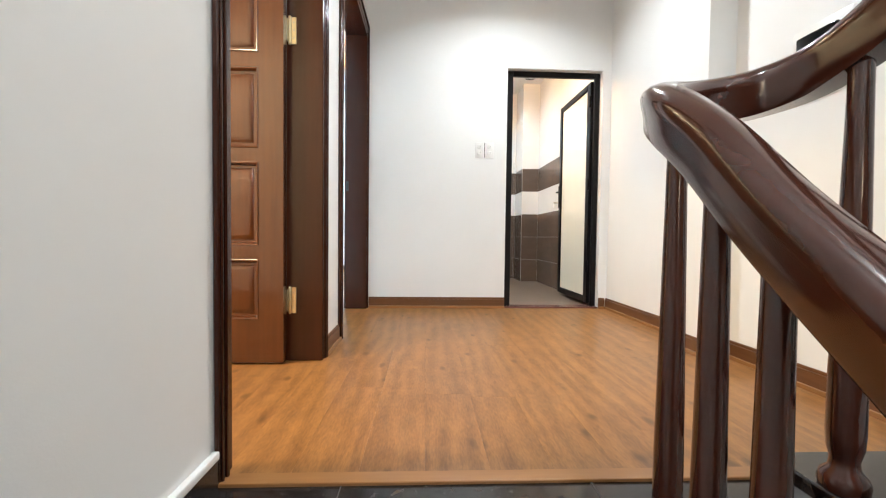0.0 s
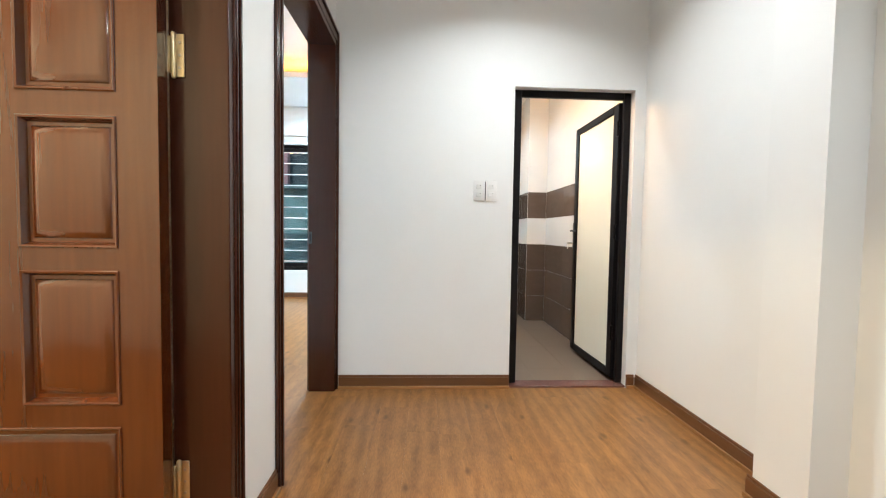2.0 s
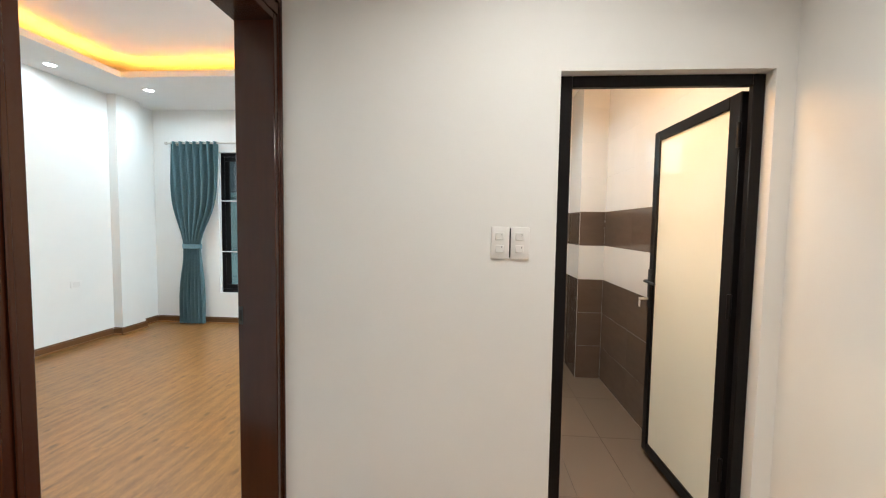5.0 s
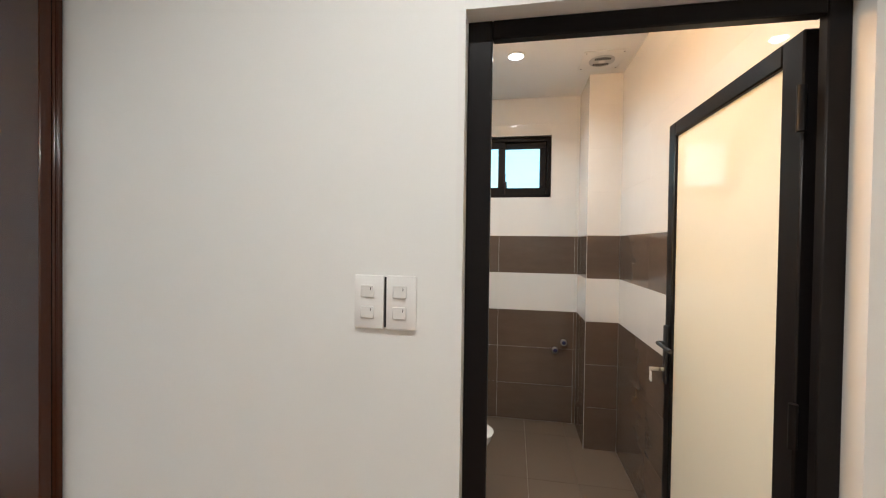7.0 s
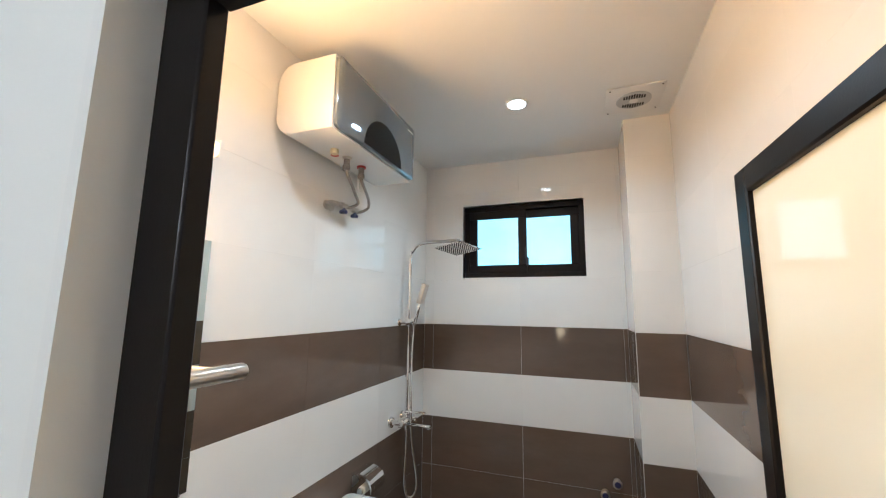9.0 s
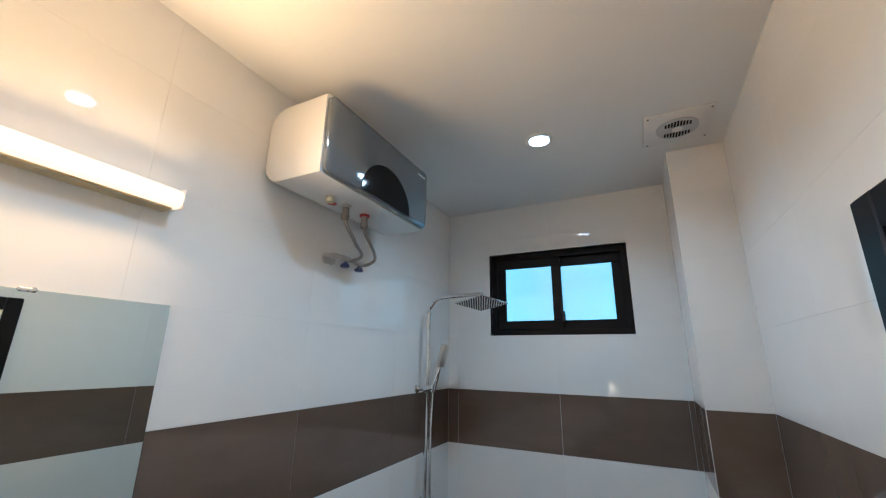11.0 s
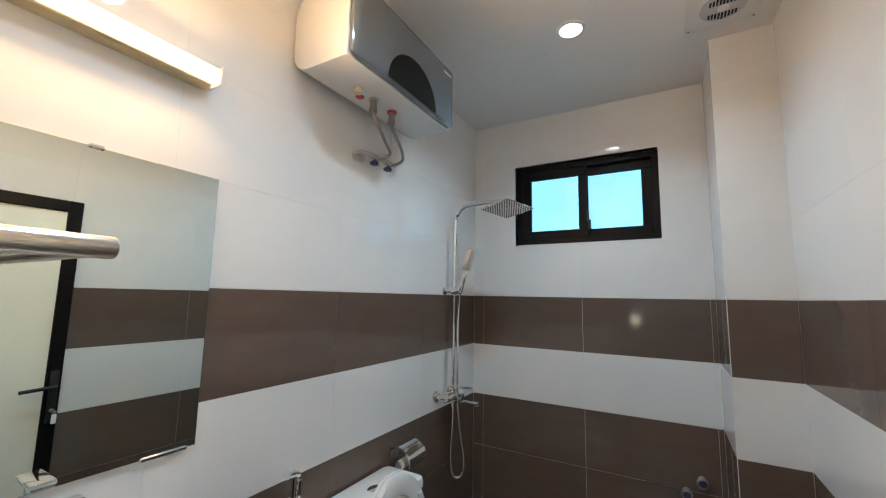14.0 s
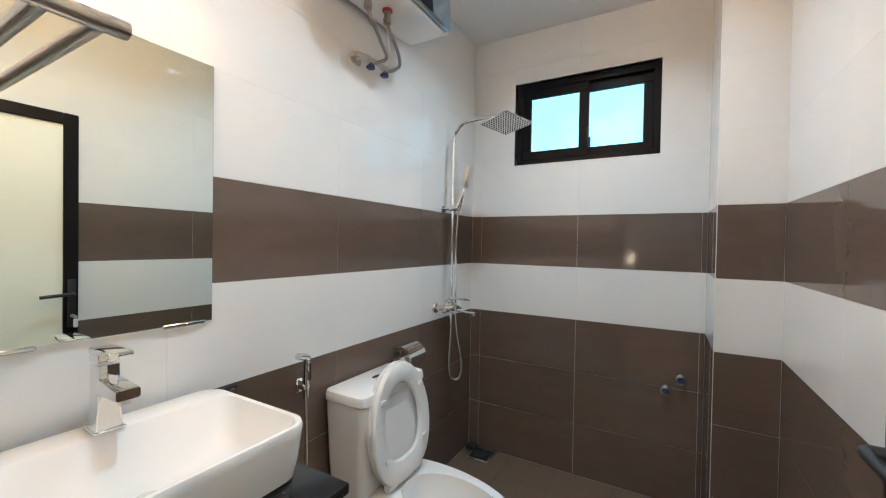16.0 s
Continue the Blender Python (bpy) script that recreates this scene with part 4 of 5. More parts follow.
def shower():
    s = thing("shower_set", (0.06, 5.2, 0.97), "chrome rain shower column with mixer and hand shower", "shower")
    y = 5.232
    px = 0.062
    part("mixer_body", L([(0.019, -0.085), (0.024, -0.08), (0.024, 0.08), (0.019, 0.085)], (px, y, 0.975), 18, "y"), M_CHROME, s)
    for dy in (-0.075, 0.075):
        part("wall_rose", L([(0.032, 0), (0.03, 0.01), (0.014, 0.016), (0.013, px)], (0, y + dy, 0.975), 20, "x"), M_CHROME, s)
    part("lever", B(((px - 0.012, y - 0.018, 0.995), (px + 0.012, y + 0.018, 1.02)), ((px - 0.01, y - 0.015, 1.02), (px + 0.12, y + 0.015, 1.03)), bevel=0.004, seg=2), M_CHROME, s)
    part("spout", B(((px, y - 0.016, 0.945), (px + 0.15, y + 0.016, 0.957)), ((px + 0.135, y - 0.014, 0.937), (px + 0.15, y + 0.014, 0.945)), bevel=0.003), M_CHROME, s)
    part("diverter", L([(0.009, 0), (0.012, 0.02), (0.012, 0.03)], (px + 0.02, y + 0.03, 0.975), 12, "x"), M_CHROME, s)
    part("riser", T([(px, y, 1.0), (px, y, 1.90)] + [(px + 0.09 * (1 - math.cos(a)), y, 1.90 + 0.09 * math.sin(a) * 1.3) for a in (0.3, 0.6, 0.9, 1.2, 1.5708)] + [(px + 0.31, y, 2.022)], 0.011, 14), M_CHROME, s)
    part("bracket", L([(0.022, 0), (0.02, 0.008), (0.009, 0.012), (0.009, px)], (0, y, 1.535), 16, "x"), M_CHROME, s)
    tilt = Matrix.Translation((px + 0.31, y, 1.982)) @ Matrix.Rotation(radians(-9), 4, Vector((0.93, 0.36, 0))) @ Matrix.Rotation(radians(-24), 4, "Z")
    bm = B(((-0.1, -0.1, -0.012), (0.1, 0.1, -0.004)), bevel=0.003)
    bm.transform(tilt)
    hd = part("shower_head", bm, M_CHROME, s, "square thin rain head")
    part("swivel", L([(0.016, 0), (0.018, 0.02), (0.012, 0.05)], (px + 0.31, y, 1.978), 14), M_CHROME, hd)
    bm = bmesh.new()
    for i in range(11):
        for j in range(11):
            lathe(bm, [(0.005, 0), (0.0038, -0.003)], (-0.087 + i * 0.0174, -0.087 + j * 0.0174, -0.012), 5)
    bm.transform(tilt)
    part("nozzles", bm, M_RUBBER, hd, kind="stuff")
    part("hand_holder", B(((px - 0.014, y - 0.02, 1.52), (px + 0.04, y + 0.016, 1.555)), bevel=0.005, seg=2), M_CHROME, s)
    turn = Matrix.Translation((px + 0.035, y, 1.525)) @ Matrix.Rotation(radians(16), 4, "Y")
    bm = B(((-0.011, -0.011, 0.0), (0.011, 0.011, 0.15)), bevel=0.005, seg=2)
    bm.transform(turn)
    hs = part("hand_shower", bm, M_CHROME, s)
    bm = B(((-0.012, -0.03, 0.13), (0.016, 0.03, 0.25)), bevel=0.005, seg=2)
    bm.transform(turn)
    part("spray_face", bm, M_STEEL, hs)
    part("hose", T(smooth_path([(px + 0.035, y, 1.525), (px + 0.022, y + 0.004, 1.3), (px + 0.03, y + 0.006, 0.9), (px + 0.062, y + 0.02, 0.66), (px + 0.05, y + 0.012, 0.575), (px + 0.018, y - 0.012, 0.575), (px + 0.004, y - 0.02, 0.66), (px + 0.006, y - 0.008, 0.85), (px, y, 0.955)], 8), 0.008, 10), M_CHROME, s, "chrome hose")


def toilet():
    t = thing("toilet", (0.35, 4.53, 0), "white ceramic close-coupled toilet with its lid raised", "toilet")
    cy = 4.53

    def slab(z, x0, x1, y0, y1, r):
        return [((x0 + x1) / 2 + a, (y0 + y1) / 2 + b, z) for a, b in rounded(x1 - x0, y1 - y0, r, 5)]
    part("cistern", stack(bmesh.new(), [slab(0.37, 0.025, 0.19, cy - 0.18, cy + 0.18, 0.03), slab(0.5, 0.02, 0.198, cy - 0.192, cy + 0.192, 0.03), slab(0.742, 0.012, 0.207, cy - 0.203, cy + 0.203, 0.03)]), M_CERAMIC, t)
    part("cistern_lid", stack(bmesh.new(), [slab(0.7435, 0.011, 0.208, cy - 0.204, cy + 0.204, 0.03), slab(0.746, 0.009, 0.211, cy - 0.207, cy + 0.207, 0.032), slab(0.765, 0.009, 0.211, cy - 0.207, cy + 0.207, 0.032), slab(0.778, 0.013, 0.207, cy - 0.203, cy + 0.203, 0.03), slab(0.784, 0.026, 0.194, cy - 0.19, cy + 0.19, 0.026)]), M_CERAMIC, t)
    part("flush_button", L([(0.03, 0), (0.03, 0.005), (0.024, 0.007)], (0.11, cy, 0.782), 20, "z", 0.7), M_CHROME, t, "chrome flush button")
    part("label_mark", B(((0.203, cy - 0.165, 0.676), (0.2062, cy - 0.09, 0.686)), ((0.204, cy - 0.165, 0.712), (0.2068, cy - 0.14, 0.718))), M_RUBBER, t)

    def oval(z, x0, x1, w, n=32, p=0.9):
        c, a = (x0 + x1) / 2, (x1 - x0) / 2
        out = []
        for i in range(n):
            an = 2 * math.pi * i / n
            k = math.cos(an)
            out.append((c + a * k, cy + w * math.copysign(abs(math.sin(an)) ** p, math.sin(an)) * (1 - 0.1 * k), z))
        return out
    part("bowl", stack(bmesh.new(), [oval(0.0, 0.06, 0.52, 0.115), oval(0.06, 0.06, 0.53, 0.11), oval(0.18, 0.05, 0.57, 0.12), oval(0.28, 0.04, 0.64, 0.155), oval(0.36, 0.03, 0.69, 0.182), oval(0.395, 0.03, 0.70, 0.186), oval(0.402, 0.04, 0.69, 0.178),
                                     oval(0.402, 0.26, 0.64, 0.125), oval(0.37, 0.26, 0.64, 0.125), oval(0.28, 0.30, 0.58, 0.09), oval(0.22, 0.34, 0.50, 0.05)]), M_CERAMIC, t)
    lean = Matrix.Translation((0.245, cy, 0.415)) @ Matrix.Rotation(radians(-7), 4, "Y")

    def egg(x, k, n=36, lift=0.0):
        out = []
        for i in range(n):
            an = 2 * math.pi * i / n
            c = math.cos(an)
            wide = math.copysign(abs(c) ** (0.72 if math.sin(an) < 0 else 0.95), c)
            out.append((x, 0.186 * k * wide * (1 - 0.08 * math.sin(an)), 0.225 + lift + 0.226 * k * math.sin(an)))
        return out

    def put(name, bm, mat, label=""):
        bm.transform(lean)
        return part(name, bm, mat, t, label)
    put("lid", stack(bmesh.new(), [egg(-0.018, 0.9), egg(-0.014, 0.97), egg(-0.004, 1.0), egg(0.006, 1.0), egg(0.006, 0.965), egg(-0.004, 0.94), egg(-0.006, 0.5)]), M_SEAT, "raised white plastic lid")
    bm = bmesh.new()
    rows = [egg(x, k) for x, k in ((0.008, 0.99), (0.02, 0.985), (0.026, 0.95), (0.026, 0.70), (0.02, 0.64), (0.008, 0.62))]
    vs = [[bm.verts.new(p) for p in r] for r in rows]
    for a in range(6):
        r0, r1 = vs[a], vs[(a + 1) % 6]
        for j in range(36):
            bm.faces.new((r0[j], r0[(j + 1) % 36], r1[(j + 1) % 36], r1[j]))
    ringp = put("seat_ring", bm, M_SEAT, "raised white seat ring")
    for an in (-35, 35, 145, 215):
        y, z = 0.183 * 0.83 * math.cos(radians(an)), 0.225 + 0.222 * 0.83 * math.sin(radians(an))
        bm = B(((0.026, y - 0.012, z - 0.009), (0.036, y + 0.012, z + 0.009)), bevel=0.003)
        bm.transform(lean)
        part("bumper", bm, M_SEAT, ringp)
    for dy in (-0.075, 0.075):
        part("hinge", L([(0.014, -0.03), (0.016, 0), (0.014, 0.03)], (0.243, cy + dy, 0.42), 14, "y"), M_SEAT, t)


def bidet_spray():
    s = thing("bidet_spray", (0.03, 4.22, 0.85), "chrome hand bidet spray on a wall hook", "bidet spray")
    y = 4.225
    hk = part("wall_hook", B(((0.0, y - 0.016, 0.80), (0.008, y + 0.016, 0.85)), ((0.008, y - 0.014, 0.815), (0.04, y + 0.014, 0.835)), bevel=0.003), M_CHROME, s)
    part("handle", T([(0.032, y, 0.79), (0.032, y, 0.90), (0.036, y - 0.002, 0.925)], 0.011, 12), M_CHROME, s)
    part("spray_nozzle", T([(0.034, y + 0.006, 0.925), (0.045, y - 0.02, 0.938), (0.056, y - 0.052, 0.947)], 0.0125, 14), M_CHROME, s)
    part("trigger", B(((0.05, y - 0.008, 0.85), (0.056, y + 0.006, 0.915)), bevel=0.002), M_CHROME, s)
    part("hose", T(smooth_path([(0.032, y, 0.79), (0.034, y + 0.004, 0.6), (0.03, y + 0.01, 0.45), (0.02, y + 0.03, 0.35)], 8), 0.006, 10), M_CHROME, s, "chrome hose")
    a = thing("angle_valve", (0.03, 4.255, 0.35), "chrome angle valve on the tiled wall", "valve")
    part("body", L([(0.022, 0), (0.018, 0.006), (0.009, 0.01), (0.009, 0.05)], (0, 4.255, 0.345), 14, "x"), M_CHROME, a)
    part("knob", L([(0.014, 0), (0.016, 0.015), (0.012, 0.022)], (0.045, 4.255, 0.345), 12, "x"), M_CHROME, a)


def paper_holder():
    p = thing("paper_holder", (0.04, 4.83, 0.85), "chrome covered toilet paper holder on the tiled wall", "paper holder")
    y0, y1 = 4.765, 4.895
    arc = [(x, z - 0.045) for x, z in ((0.0, 0.80), (0.0, 0.89), (0.03, 0.897), (0.07, 0.89), (0.10, 0.87), (0.112, 0.84), (0.112, 0.815), (0.106, 0.815), (0.105, 0.838), (0.095, 0.862), (0.068, 0.882), (0.03, 0.889), (0.008, 0.884), (0.008, 0.80))]
    part("cover", stack(bmesh.new(), [[(x, y0, z) for x, z in arc], [(x, y1, z) for x, z in arc]]), M_CHROME, p)
    part("roller", L([(0.012, 0), (0.012, y1 - y0)], (0.055, y0, 0.775), 14, "y"), M_CHROME, p)
    part("paper_core", L([(0.02, 0.01), (0.02, 0.1)], (0.055, y0, 0.775), 16, "y"), M_PLASTIC, p, "short white paper end")
    part("end_cap", L([(0.014, 0), (0.016, 0.004), (0.012, 0.01)], (0.055, y0 - 0.01, 0.775), 14, "y"), M_CHROME, p)


def basin_set():
    c = thing("washbasin_counter", (0.27, 3.65, 0.76), "polished black granite washbasin counter", "counter")
    part("slab", B(((0.0, BY0, 0.775), (0.52, 3.925, 0.80)), bevel=0.004, seg=2), M_GRANITE, c)
    part("apron", B(((0.47, BY0, 0.66), (0.50, 3.915, 0.775)), bevel=0.003), M_GRANITE, c)
    part("side_apron", B(((0.0, 3.885, 0.66), (0.47, 3.915, 0.775)), bevel=0.003), M_GRANITE, c)
    b = thing("washbasin", (0.24, 3.65, 0.80), "white ceramic rectangular countertop washbasin with rounded corners", "washbasin")

    def slab(z, d, r, back=0.0):
        x0, x1, y0, y1 = 0.035 + d + back, 0.425 - d, 3.395 + d, 3.905 - d
        return [((x0 + x1) / 2 + a, (y0 + y1) / 2 + e, z) for a, e in rounded(x1 - x0, y1 - y0, r, 6)]
    part("bowl", stack(bmesh.new(), [slab(0.80, 0.024, 0.045), slab(0.808, 0.014, 0.05), slab(0.85, 0.006, 0.054), slab(0.905, 0.001, 0.055), slab(0.92, 0.0, 0.055), slab(0.927, 0.003, 0.053), slab(0.929, 0.008, 0.05), slab(0.926, 0.014, 0.047, 0.06), slab(0.915, 0.018, 0.046, 0.066),
                                     slab(0.87, 0.03, 0.05, 0.08), slab(0.836, 0.055, 0.05, 0.085), slab(0.826, 0.09, 0.04, 0.07)]), M_CERAMIC, b)
    part("drain", L([(0.022, 0), (0.022, 0.004), (0.012, 0.006)], (0.25, 3.65, 0.825), 18), M_CHROME, b)
    f = thing("basin_tap", (0.09, 3.69, 0.929), "chrome square single-lever basin tap", "tap")
    x, y, z = 0.088, 3.64, 0.929
    grow = Matrix.Translation((x, y, z)) @ Matrix.Diagonal((1.0, 1.0, 1.03, 1)) @ Matrix.Translation((-x, -y, -z))

    def tap_part(name, bm, mat, parent):
        bm.transform(grow)
        return part(name, bm, mat, parent)
    tap_part("base", B(((x - 0.028, y - 0.028, z), (x + 0.03, y + 0.028, z + 0.006)), bevel=0.002), M_CHROME, f)
    bm = stack(bmesh.new(), [[(x + a, y + b_, zz) for a, b_ in rounded(w, w2, 0.006, 3)] for w, w2, zz in ((0.052, 0.05, z + 0.006), (0.046, 0.042, z + 0.05), (0.044, 0.04, z + 0.135))])
    tap_part("column", bm, M_CHROME, f)
    bm = stack(bmesh.new(), [[(xx, y + a, zz + e) for a, e in rounded(0.042, hh, 0.005, 3)] for xx, zz, hh in ((x + 0.015, z + 0.094, 0.034), (x + 0.05, z + 0.093, 0.028), (x + 0.1, z + 0.091, 0.024), (x + 0.106, z + 0.091, 0.02))])
    tap_part("spout", bm, M_CHROME, f)
    tap_part("aerator", L([(0.011, 0), (0.011, -0.01)], (x + 0.09, y, z + 0.08), 14), M_STEEL, f)
    tap_part("lever", B(((x - 0.022, y - 0.02, z + 0.14), (x + 0.02, y + 0.02, z + 0.158)), ((x - 0.022, y - 0.022, z + 0.158), (x + 0.075, y + 0.022, z + 0.168)), bevel=0.003, seg=2), M_CHROME, f)


def stubs_and_drain():
    for x, z in ((1.2, 0.662), (1.134, 0.597)):
        s = thing("pipe_stub", (x, BY1, z), "steel pipe stub with a dark blue plug", "pipe stub", "capped pipes")
        part("stub", L([(0.02, 0.0), (0.018, -0.006), (0.014, -0.008), (0.014, -0.035)], (x, BY1, z), 14, "y"), M_STEEL, s)
        part("plug", L([(0.022, -0.03), (0.026, -0.036), (0.026, -0.046), (0.018, -0.05)], (x, BY1, z), 16, "y"), M_STEEL, s, "steel plug")
        part("cap_mark", L([(0.0165, -0.0495), (0.014, -0.053)], (x, BY1, z), 14, "y"), M_BLUE, s, "dark blue cap")
    d = thing("floor_drain", (0.12, 5.54, 0), "square steel floor drain with a dark round trap", "drain")
    part("plate", B(((0.06, 5.475, 0.0), (0.205, 5.62, 0.004)), bevel=0.002), M_STEEL, d)
    part("grate", B(((0.068, 5.483, 0.004), (0.192, 5.607, 0.006)), bevel=0.001), M_RUBBER, d, "dark grate")
    part("trap", L([(0.046, 0.006), (0.046, 0.014), (0.038, 0.02), (0.02, 0.022)], (0.13, 5.545, 0), 20), M_RUBBER, d, "dark round trap")
    part("stub", B(((0.012, 5.55, 0), (0.085, 5.605, 0.035)), bevel=0.012, seg=2), M_RUBBER, d)


def wall_plug():
    p = thing("capped_outlet", (0.0, 3.97, 0.885), "small dark capped pipe outlet on the brown tiles", "pipe cap")
    part("collar", B(((0.0, 3.952, 0.866), (0.012, 3.988, 0.902)), bevel=0.004, seg=2), M_RUBBER, p)
    part("cap", L([(0.012, 0.012), (0.012, 0.02), (0.008, 0.023)], (0.0, 3.97, 0.884), 14, "x"), M_BROWN, p, "brown plastic cap")


bath_window()
exhaust_fan()
water_heater()
mirror_and_lamp()
towel_rack()
shower()
toilet()
bidet_spray()
paper_holder()
basin_set()
stubs_and_drain()
wall_plug()


# ---- bedroom ----
def bedroom_window():
    w = thing("window_2", ((VX0 + VX1) / 2, RY + 0.05, VZ0), "dark aluminium bedroom window behind white security bars", "window", kind="structure")
    y0, y1, t = RY + 0.06, RY + 0.12, 0.05
    part("window_frame", B(((VX0, y0, VZ0), (VX1, y1, VZ0 + t)), ((VX0, y0, VZ1 - t), (VX1, y1, VZ1)), ((VX0, y0, VZ0 + t), (VX0 + t, y1, VZ1 - t)), ((VX1 - t, y0, VZ0 + t), (VX1, y1, VZ1 - t)), bevel=0.003), M_ALU, w)
    for xa, xb in ((VX0 + t, -2.55), (-2.55, VX1 - t)):
        s = 0.06
        sash = part("sash", B(((xa, y0 + 0.01, VZ0 + t), (xb, y0 + 0.04, VZ0 + t + s)), ((xa, y0 + 0.01, VZ1 - t - s), (xb, y0 + 0.04, VZ1 - t)), ((xa, y0 + 0.01, VZ0 + t + s), (xa + s, y0 + 0.04, VZ1 - t - s)), ((xb - s, y0 + 0.01, VZ0 + t + s), (xb, y0 + 0.04, VZ1 - t - s)), bevel=0.003), M_ALU, w)
        pane = part("pane", B(((xa + s, y0 + 0.02, VZ0 + t + s), (xb - s, y0 + 0.026, VZ1 - t - s))), M_PANE, sash)
        pane.visible_shadow = False
    g = thing("window_grille", ((VX0 + VX1) / 2, RY + 0.02, VZ0), "white painted steel security bars over the bedroom window", "grille")
    yb = RY + 0.025
    for x in (VX0 + 0.01, -2.76, -2.57, VX1 - 0.01):
        part("post", B(((x - 0.009, yb - 0.009, VZ0), (x + 0.009, yb + 0.009, VZ1)), bevel=0.002), M_GRILLE, g)
    n = 11
    for i in range(n):
        z = VZ0 + 0.14 + (VZ1 - VZ0 - 0.26) * i / (n - 1)
        part("bar", T([(-2.57, yb, z), (VX1, yb, z)], 0.0075, 8), M_GRILLE, g)
    for z in (0.98, 1.66):
        part("bar", T([(VX0, yb, z), (-2.57, yb, z)], 0.0075, 8), M_GRILLE, g)
    # curtain with a tie, beside the window
    c = thing("curtain", (-3.35, RY - 0.08, 0.02), "teal pleated curtain gathered by a tie beside the window", "curtain")
    rows = []
    nz, nx = 26, 64
    for k in range(nz + 1):
        z = 0.02 + (2.42 - 0.02) * k / nz
        pinch = math.exp(-((z - 1.05) / 0.42) ** 2)
        w_ = 0.66 * (1 - 0.62 * pinch) if z > 1.05 else 0.37 - 0.12 * pinch
        mid = -3.32 - 0.05 * pinch if z > 1.05 else -3.39 + 0.02 * pinch
        row = []
        for i in range(nx + 1):
            u = i / nx
            row.append((mid + (u - 0.5) * w_, RY - 0.085 + 0.042 * (1 - 0.5 * pinch) * math.sin(u * 2 * math.pi * 7 + 0.5 * math.sin(3 * z)), z))
        rows.append(row)
    bm = bmesh.new()
    vs = [[bm.verts.new(p) for p in r] for r in rows]
    for a in range(nz):
        for i in range(nx):
            bm.faces.new((vs[a][i], vs[a][i + 1], vs[a + 1][i + 1], vs[a + 1][i]))
    bmesh.ops.solidify(bm, geom=bm.faces[:], thickness=0.004)
    part("cloth", bm, M_CURTAIN, c)
    tie = stack(bmesh.new(), [[(-3.37 + 0.135 * math.cos(2 * math.pi * i / 20), RY - 0.085 + 0.045 * math.sin(2 * math.pi * i / 20), z) for i in range(20)] for z in (1.02, 1.08)], False)
    part("tie", tie, M_CURTAIN, c)
    r = thing("curtain_rod", (-2.4, RY - 0.08, 2.41), "thin pale curtain rod above the bedroom window", "curtain rod")
    part("rod", T([(-3.68, RY - 0.085, 2.40), (-1.3, RY - 0.085, 2.40)], 0.011, 12), M_STEEL, r)
    part("finial", L([(0.008, 0), (0.02, -0.012), (0.02, -0.03), (0.008, -0.04)], (-3.68, RY - 0.085, 2.40), 14, "x"), M_STEEL, r)
    for x in (-3.55, -1.4):
        part("bracket", B(((x - 0.01, RY - 0.09, 2.37), (x + 0.01, RY, 2.39)), bevel=0.002), M_STEEL, r)


def neighbour():
    n = thing("neighbour_building", (-2.3, 8.6, -1.0), "weathered teal-grey neighbouring building across a narrow gap", "building", kind="structure")
    part("wall", B(((-7.0, 8.6, -3.0), (2.5, 8.8, 1.9))), M_FACADE, n)
    part("upper_wall", B(((-7.0, 8.75, 1.9), (2.5, 8.9, 6.0))), M_FACADE2, n, "darker upper wall")
    for x in (-3.9, -3.72, -2.9, -2.72):
        part("post", B(((x, 8.6, 1.9), (x + 0.1, 8.75, 3.4))), M_PINK, n, "faded pink post")
    part("ledge", B(((-7.0, 8.5, 1.84), (2.5, 8.6, 1.92))), M_FACADE, n)
    part("equipment_box", B(((-3.35, 8.3, 1.92), (-2.95, 8.6, 2.3)), bevel=0.02), M_ACBOX, n, "pale blue metal box")


bedroom_window()
neighbour()
so = thing("wall_socket", (RX, 5.56, 0.68), "white plastic socket plate on the bedroom wall", "socket")
part("plate", B(((RX, 5.50, 0.64), (RX + 0.008, 5.62, 0.71)), bevel=0.003), M_PLASTIC, so)
part("inset", B(((RX + 0.008, 5.52, 0.65), (RX + 0.01, 5.60, 0.70)), bevel=0.001), M_PLASTIC2, so)


# ---- boards and tiles ----
MESHES = {}


def piece_mesh(name, w, h, d, mat, axis, c=0.00015):
    """A slab w by h, d thick, chamfered on the face; axis is the way that the face looks."""
    key = (name, round(w, 4), round(h, 4), mat.name, axis)
    if key in MESHES:
        return MESHES[key]

    def ring(k, q):
        p = [(k, k, q), (w - k, k, q), (w - k, h - k, q), (k, h - k, q)]
        turn = {"z": lambda a, b, n: (a, b, n), "x": lambda a, b, n: (n, a, b), "-x": lambda a, b, n: (-n, a, b), "y": lambda a, b, n: (a, n, b), "-y": lambda a, b, n: (a, -n, b)}[axis]
        return [turn(*t) for t in p]
    bm = stack(bmesh.new(), [ring(0, 0), ring(0, d - c), ring(c, d)])
    bmesh.ops.recalc_face_normals(bm, faces=bm.faces)
    me = bpy.data.meshes.new(name)
    bm.to_mesh(me)
    bm.free()
    me.materials.append(mat)
    MESHES[key] = me
    return me


def lay(name, parent, at, w, h, d, mat, axis):
    if w < 0.008 or h < 0.008:
        return
    ob = new(name, piece_mesh(name, w, h, d, mat, axis))
    ob.location = at
    ob.parent = parent


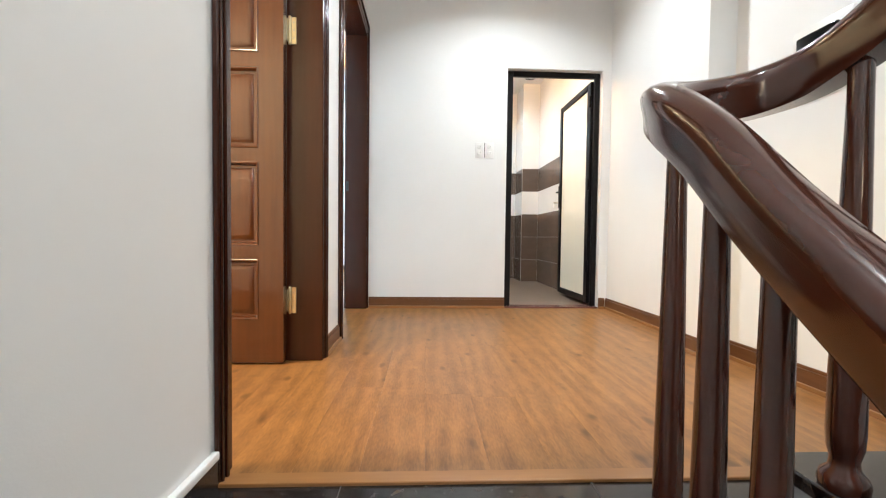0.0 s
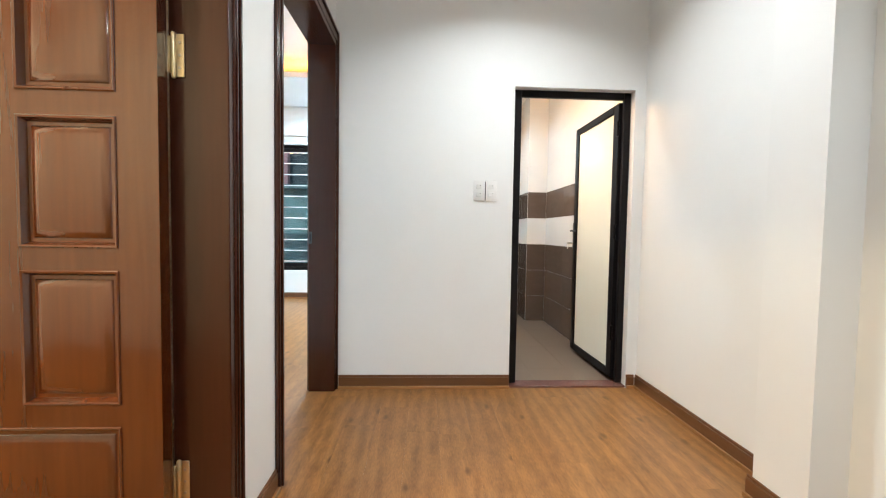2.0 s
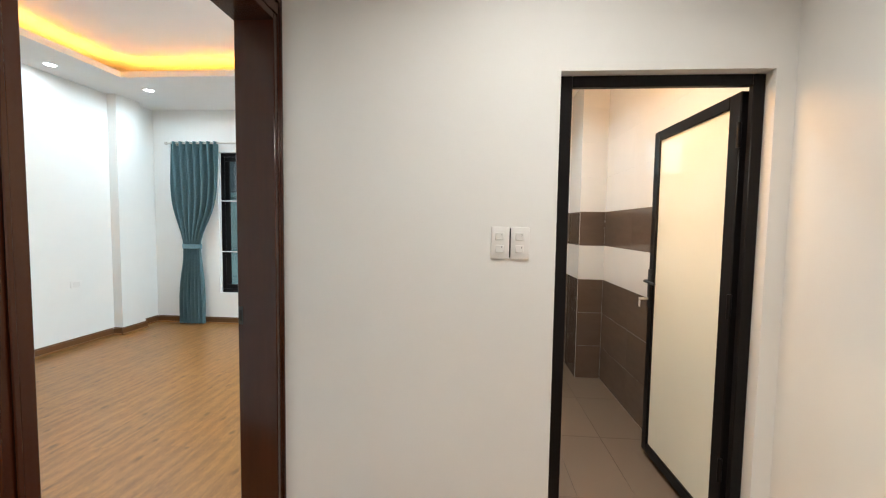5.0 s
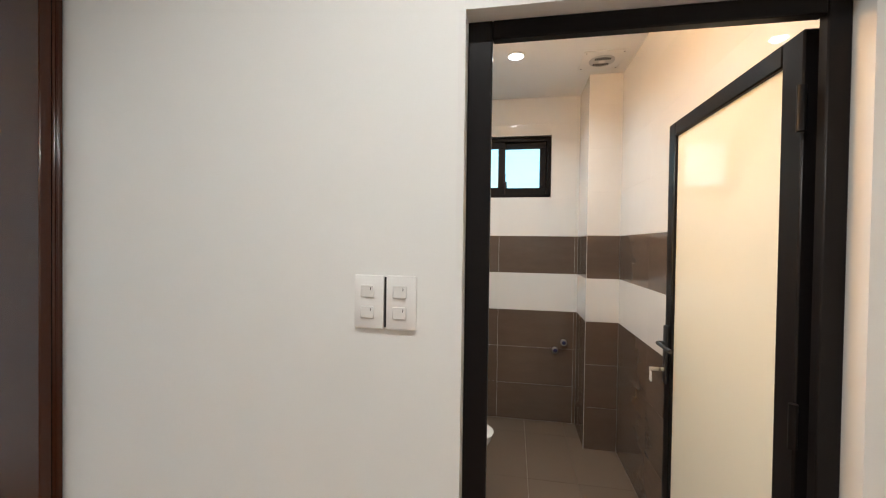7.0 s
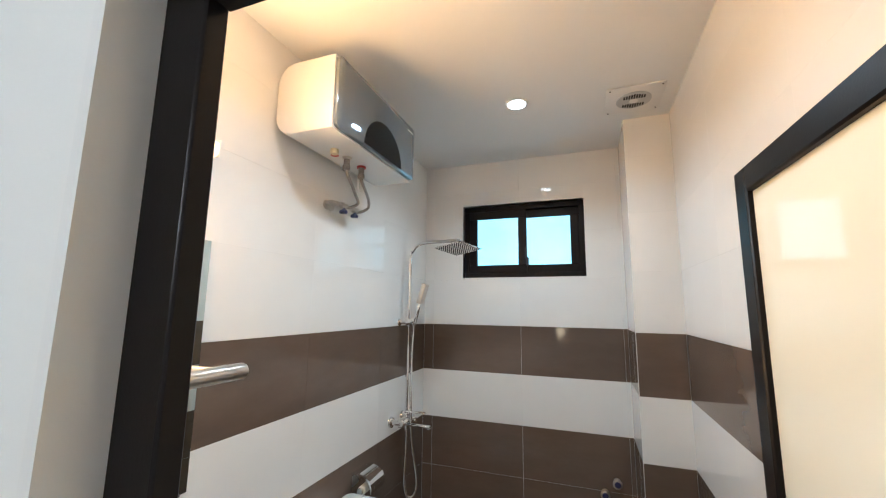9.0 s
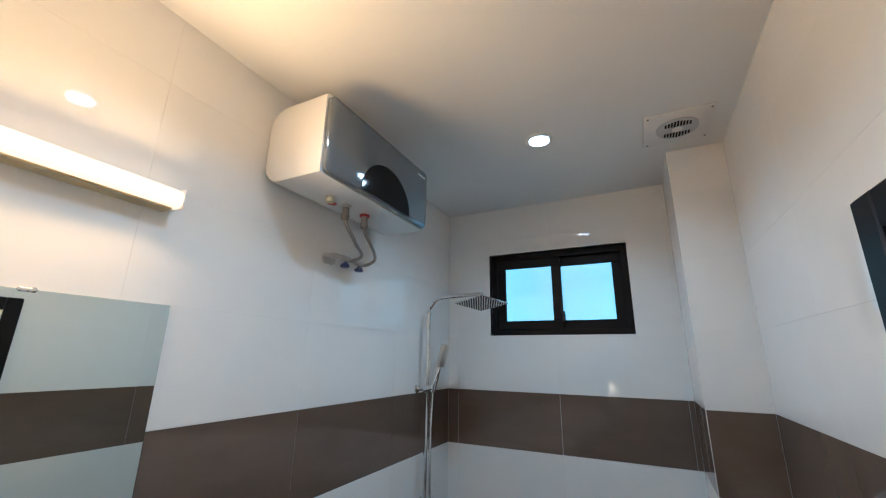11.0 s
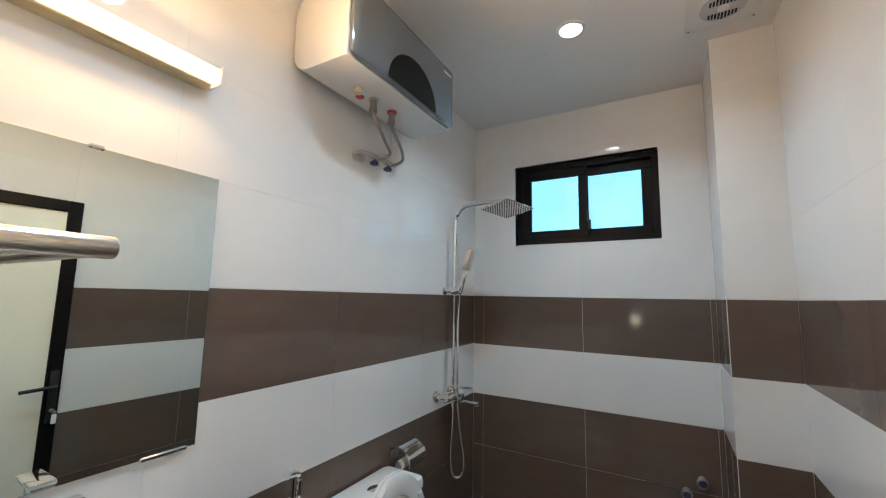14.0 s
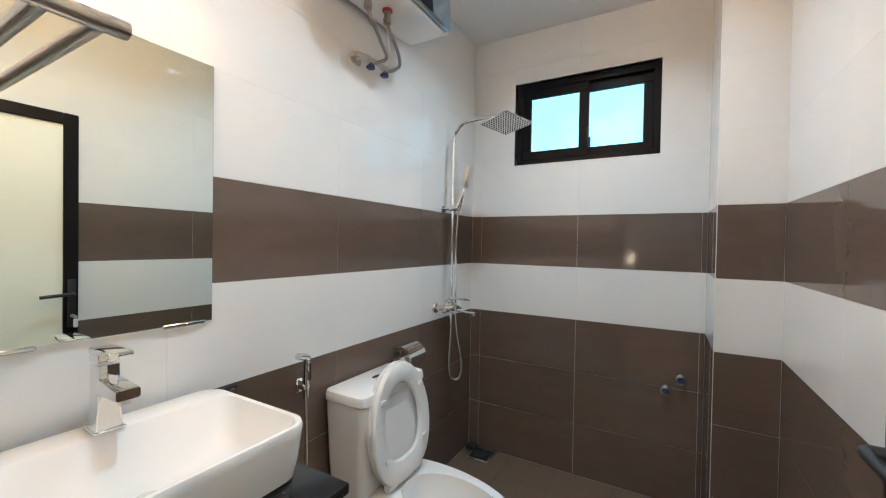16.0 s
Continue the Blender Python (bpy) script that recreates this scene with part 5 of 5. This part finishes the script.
def boards(parent, x0, x1, y0, y1, width=0.165, length=1.215, seed=1, clip=None):
    rnd = random.Random(seed)
    x = x0
    while x < x1 - 0.002:
        w = min(width, x1 - x)
        y = y0 - rnd.random() * length
        while y < y1:
            ya, yb = max(y, y0), min(y + length, y1)
            if yb - ya > 0.01 and (clip is None or clip(x, w, ya, yb)):
                lay("plank", parent, (x + 0.00008, ya + 0.00008, -0.012), w - 0.00016, yb - ya - 0.00016, 0.012, M_PLANK, "z")
            y += length
        x += width


boards(floor_hall, HX0, HX1, FLOOR_EDGE + 0.026, NY, seed=3)
boards(floor_hall, WB, HX0, D1A, D1B, seed=4)
boards(floor_hall, WB, HX0, D2A, D2B, seed=5)
boards(floor_bed, RX, WB, 2.23, RY, seed=6)
boards(floor_bed, WB, -0.2, NB + 0.02, RY, seed=7)
boards(floor_small, -3.2, WB, -0.5, 2.05, seed=8)

PITCH, Z_START, GAP = 0.304, -0.006, 0.0014
ROWS_Z = [max(0.0, Z_START + PITCH * i) for i in range(10)]
ROWS_Z = [z for z in ROWS_Z if z < BZ - 0.02] + [BZ]


def cut(rect, hole):
    """The pieces of a rectangle that stay outside a hole."""
    a0, a1, b0, b1 = rect
    if hole is None or a1 <= hole[0] or a0 >= hole[1] or b1 <= hole[2] or b0 >= hole[3]:
        return [rect]
    h0, h1, g0, g1 = hole
    out = []
    if a0 < h0:
        out.append((a0, h0, b0, b1))
    if a1 > h1:
        out.append((h1, a1, b0, b1))
    a, b = max(a0, h0), min(a1, h1)
    if b0 < g0:
        out.append((a, b, b0, g0))
    if b1 > g1:
        out.append((a, b, g1, b1))
    return out


def tile_wall(parent, axis, face, joints, hole=None):
    for k, (za, zb) in enumerate(zip(ROWS_Z, ROWS_Z[1:])):
        mat = M_TILE_B if k < 3 or k == 4 else M_TILE_W
        for ua, ub in zip(joints, joints[1:]):
            for a0, a1, b0, b1 in cut((ua, ub, za, zb), hole):
                g = GAP if mat is M_TILE_B else 0.0003
                w, h = a1 - a0 - g, b1 - b0 - g
                s = {"x": -1, "-x": 1, "y": -1, "-y": 1}[axis]
                p = face + s * G
                at = (p, a0 + g / 2, b0 + g / 2) if axis in ("x", "-x") else (a0 + g / 2, p, b0 + g / 2)
                lay("tile", parent, at, w, h, G, mat, axis)


walls = {o.name: o for o in scene.objects}
part("corner_bead", B(((CX - 0.0006, CY - 0.0006, 0), (CX + 0.002, CY + 0.002, BZ))), M_PLASTIC, walls["bath_column"], "white corner bead")
tile_wall(walls["wall_bath_west"], "x", 0.0, (BY0, 3.80, 4.404, 5.006, BY1))
tile_wall(walls["wall_bath_north"], "-y", BY1, (0.0, 0.068, 0.673, 1.277, CX), (WX0, WX1, WZ0, WZ1))
tile_wall(walls["wall_bath_east"], "-x", BX1, (BY0, 3.45, 4.05, 4.65, CY))
tile_wall(walls["bath_column"], "-x", CX, (CY, BY1))
tile_wall(walls["bath_column"], "-y", CY, (CX, BX1))
tile_wall(walls["wall_north"], "y", BY0, (0.0, 0.075, OX0))
for xa, xb in zip((0.0, 0.3, 0.6, 0.9, 1.2), (0.3, 0.6, 0.9, 1.2, BX1)):
    ys = (BY0, 3.6, 4.2, 4.8, 5.4, BY1)
    for ya, yb in zip(ys, ys[1:]):
        lay("tile", floor_bath, (xa + 0.0008, ya + 0.0008, -0.008), xb - xa - 0.0016, yb - ya - 0.0016, 0.008, M_TILE_F, "z")
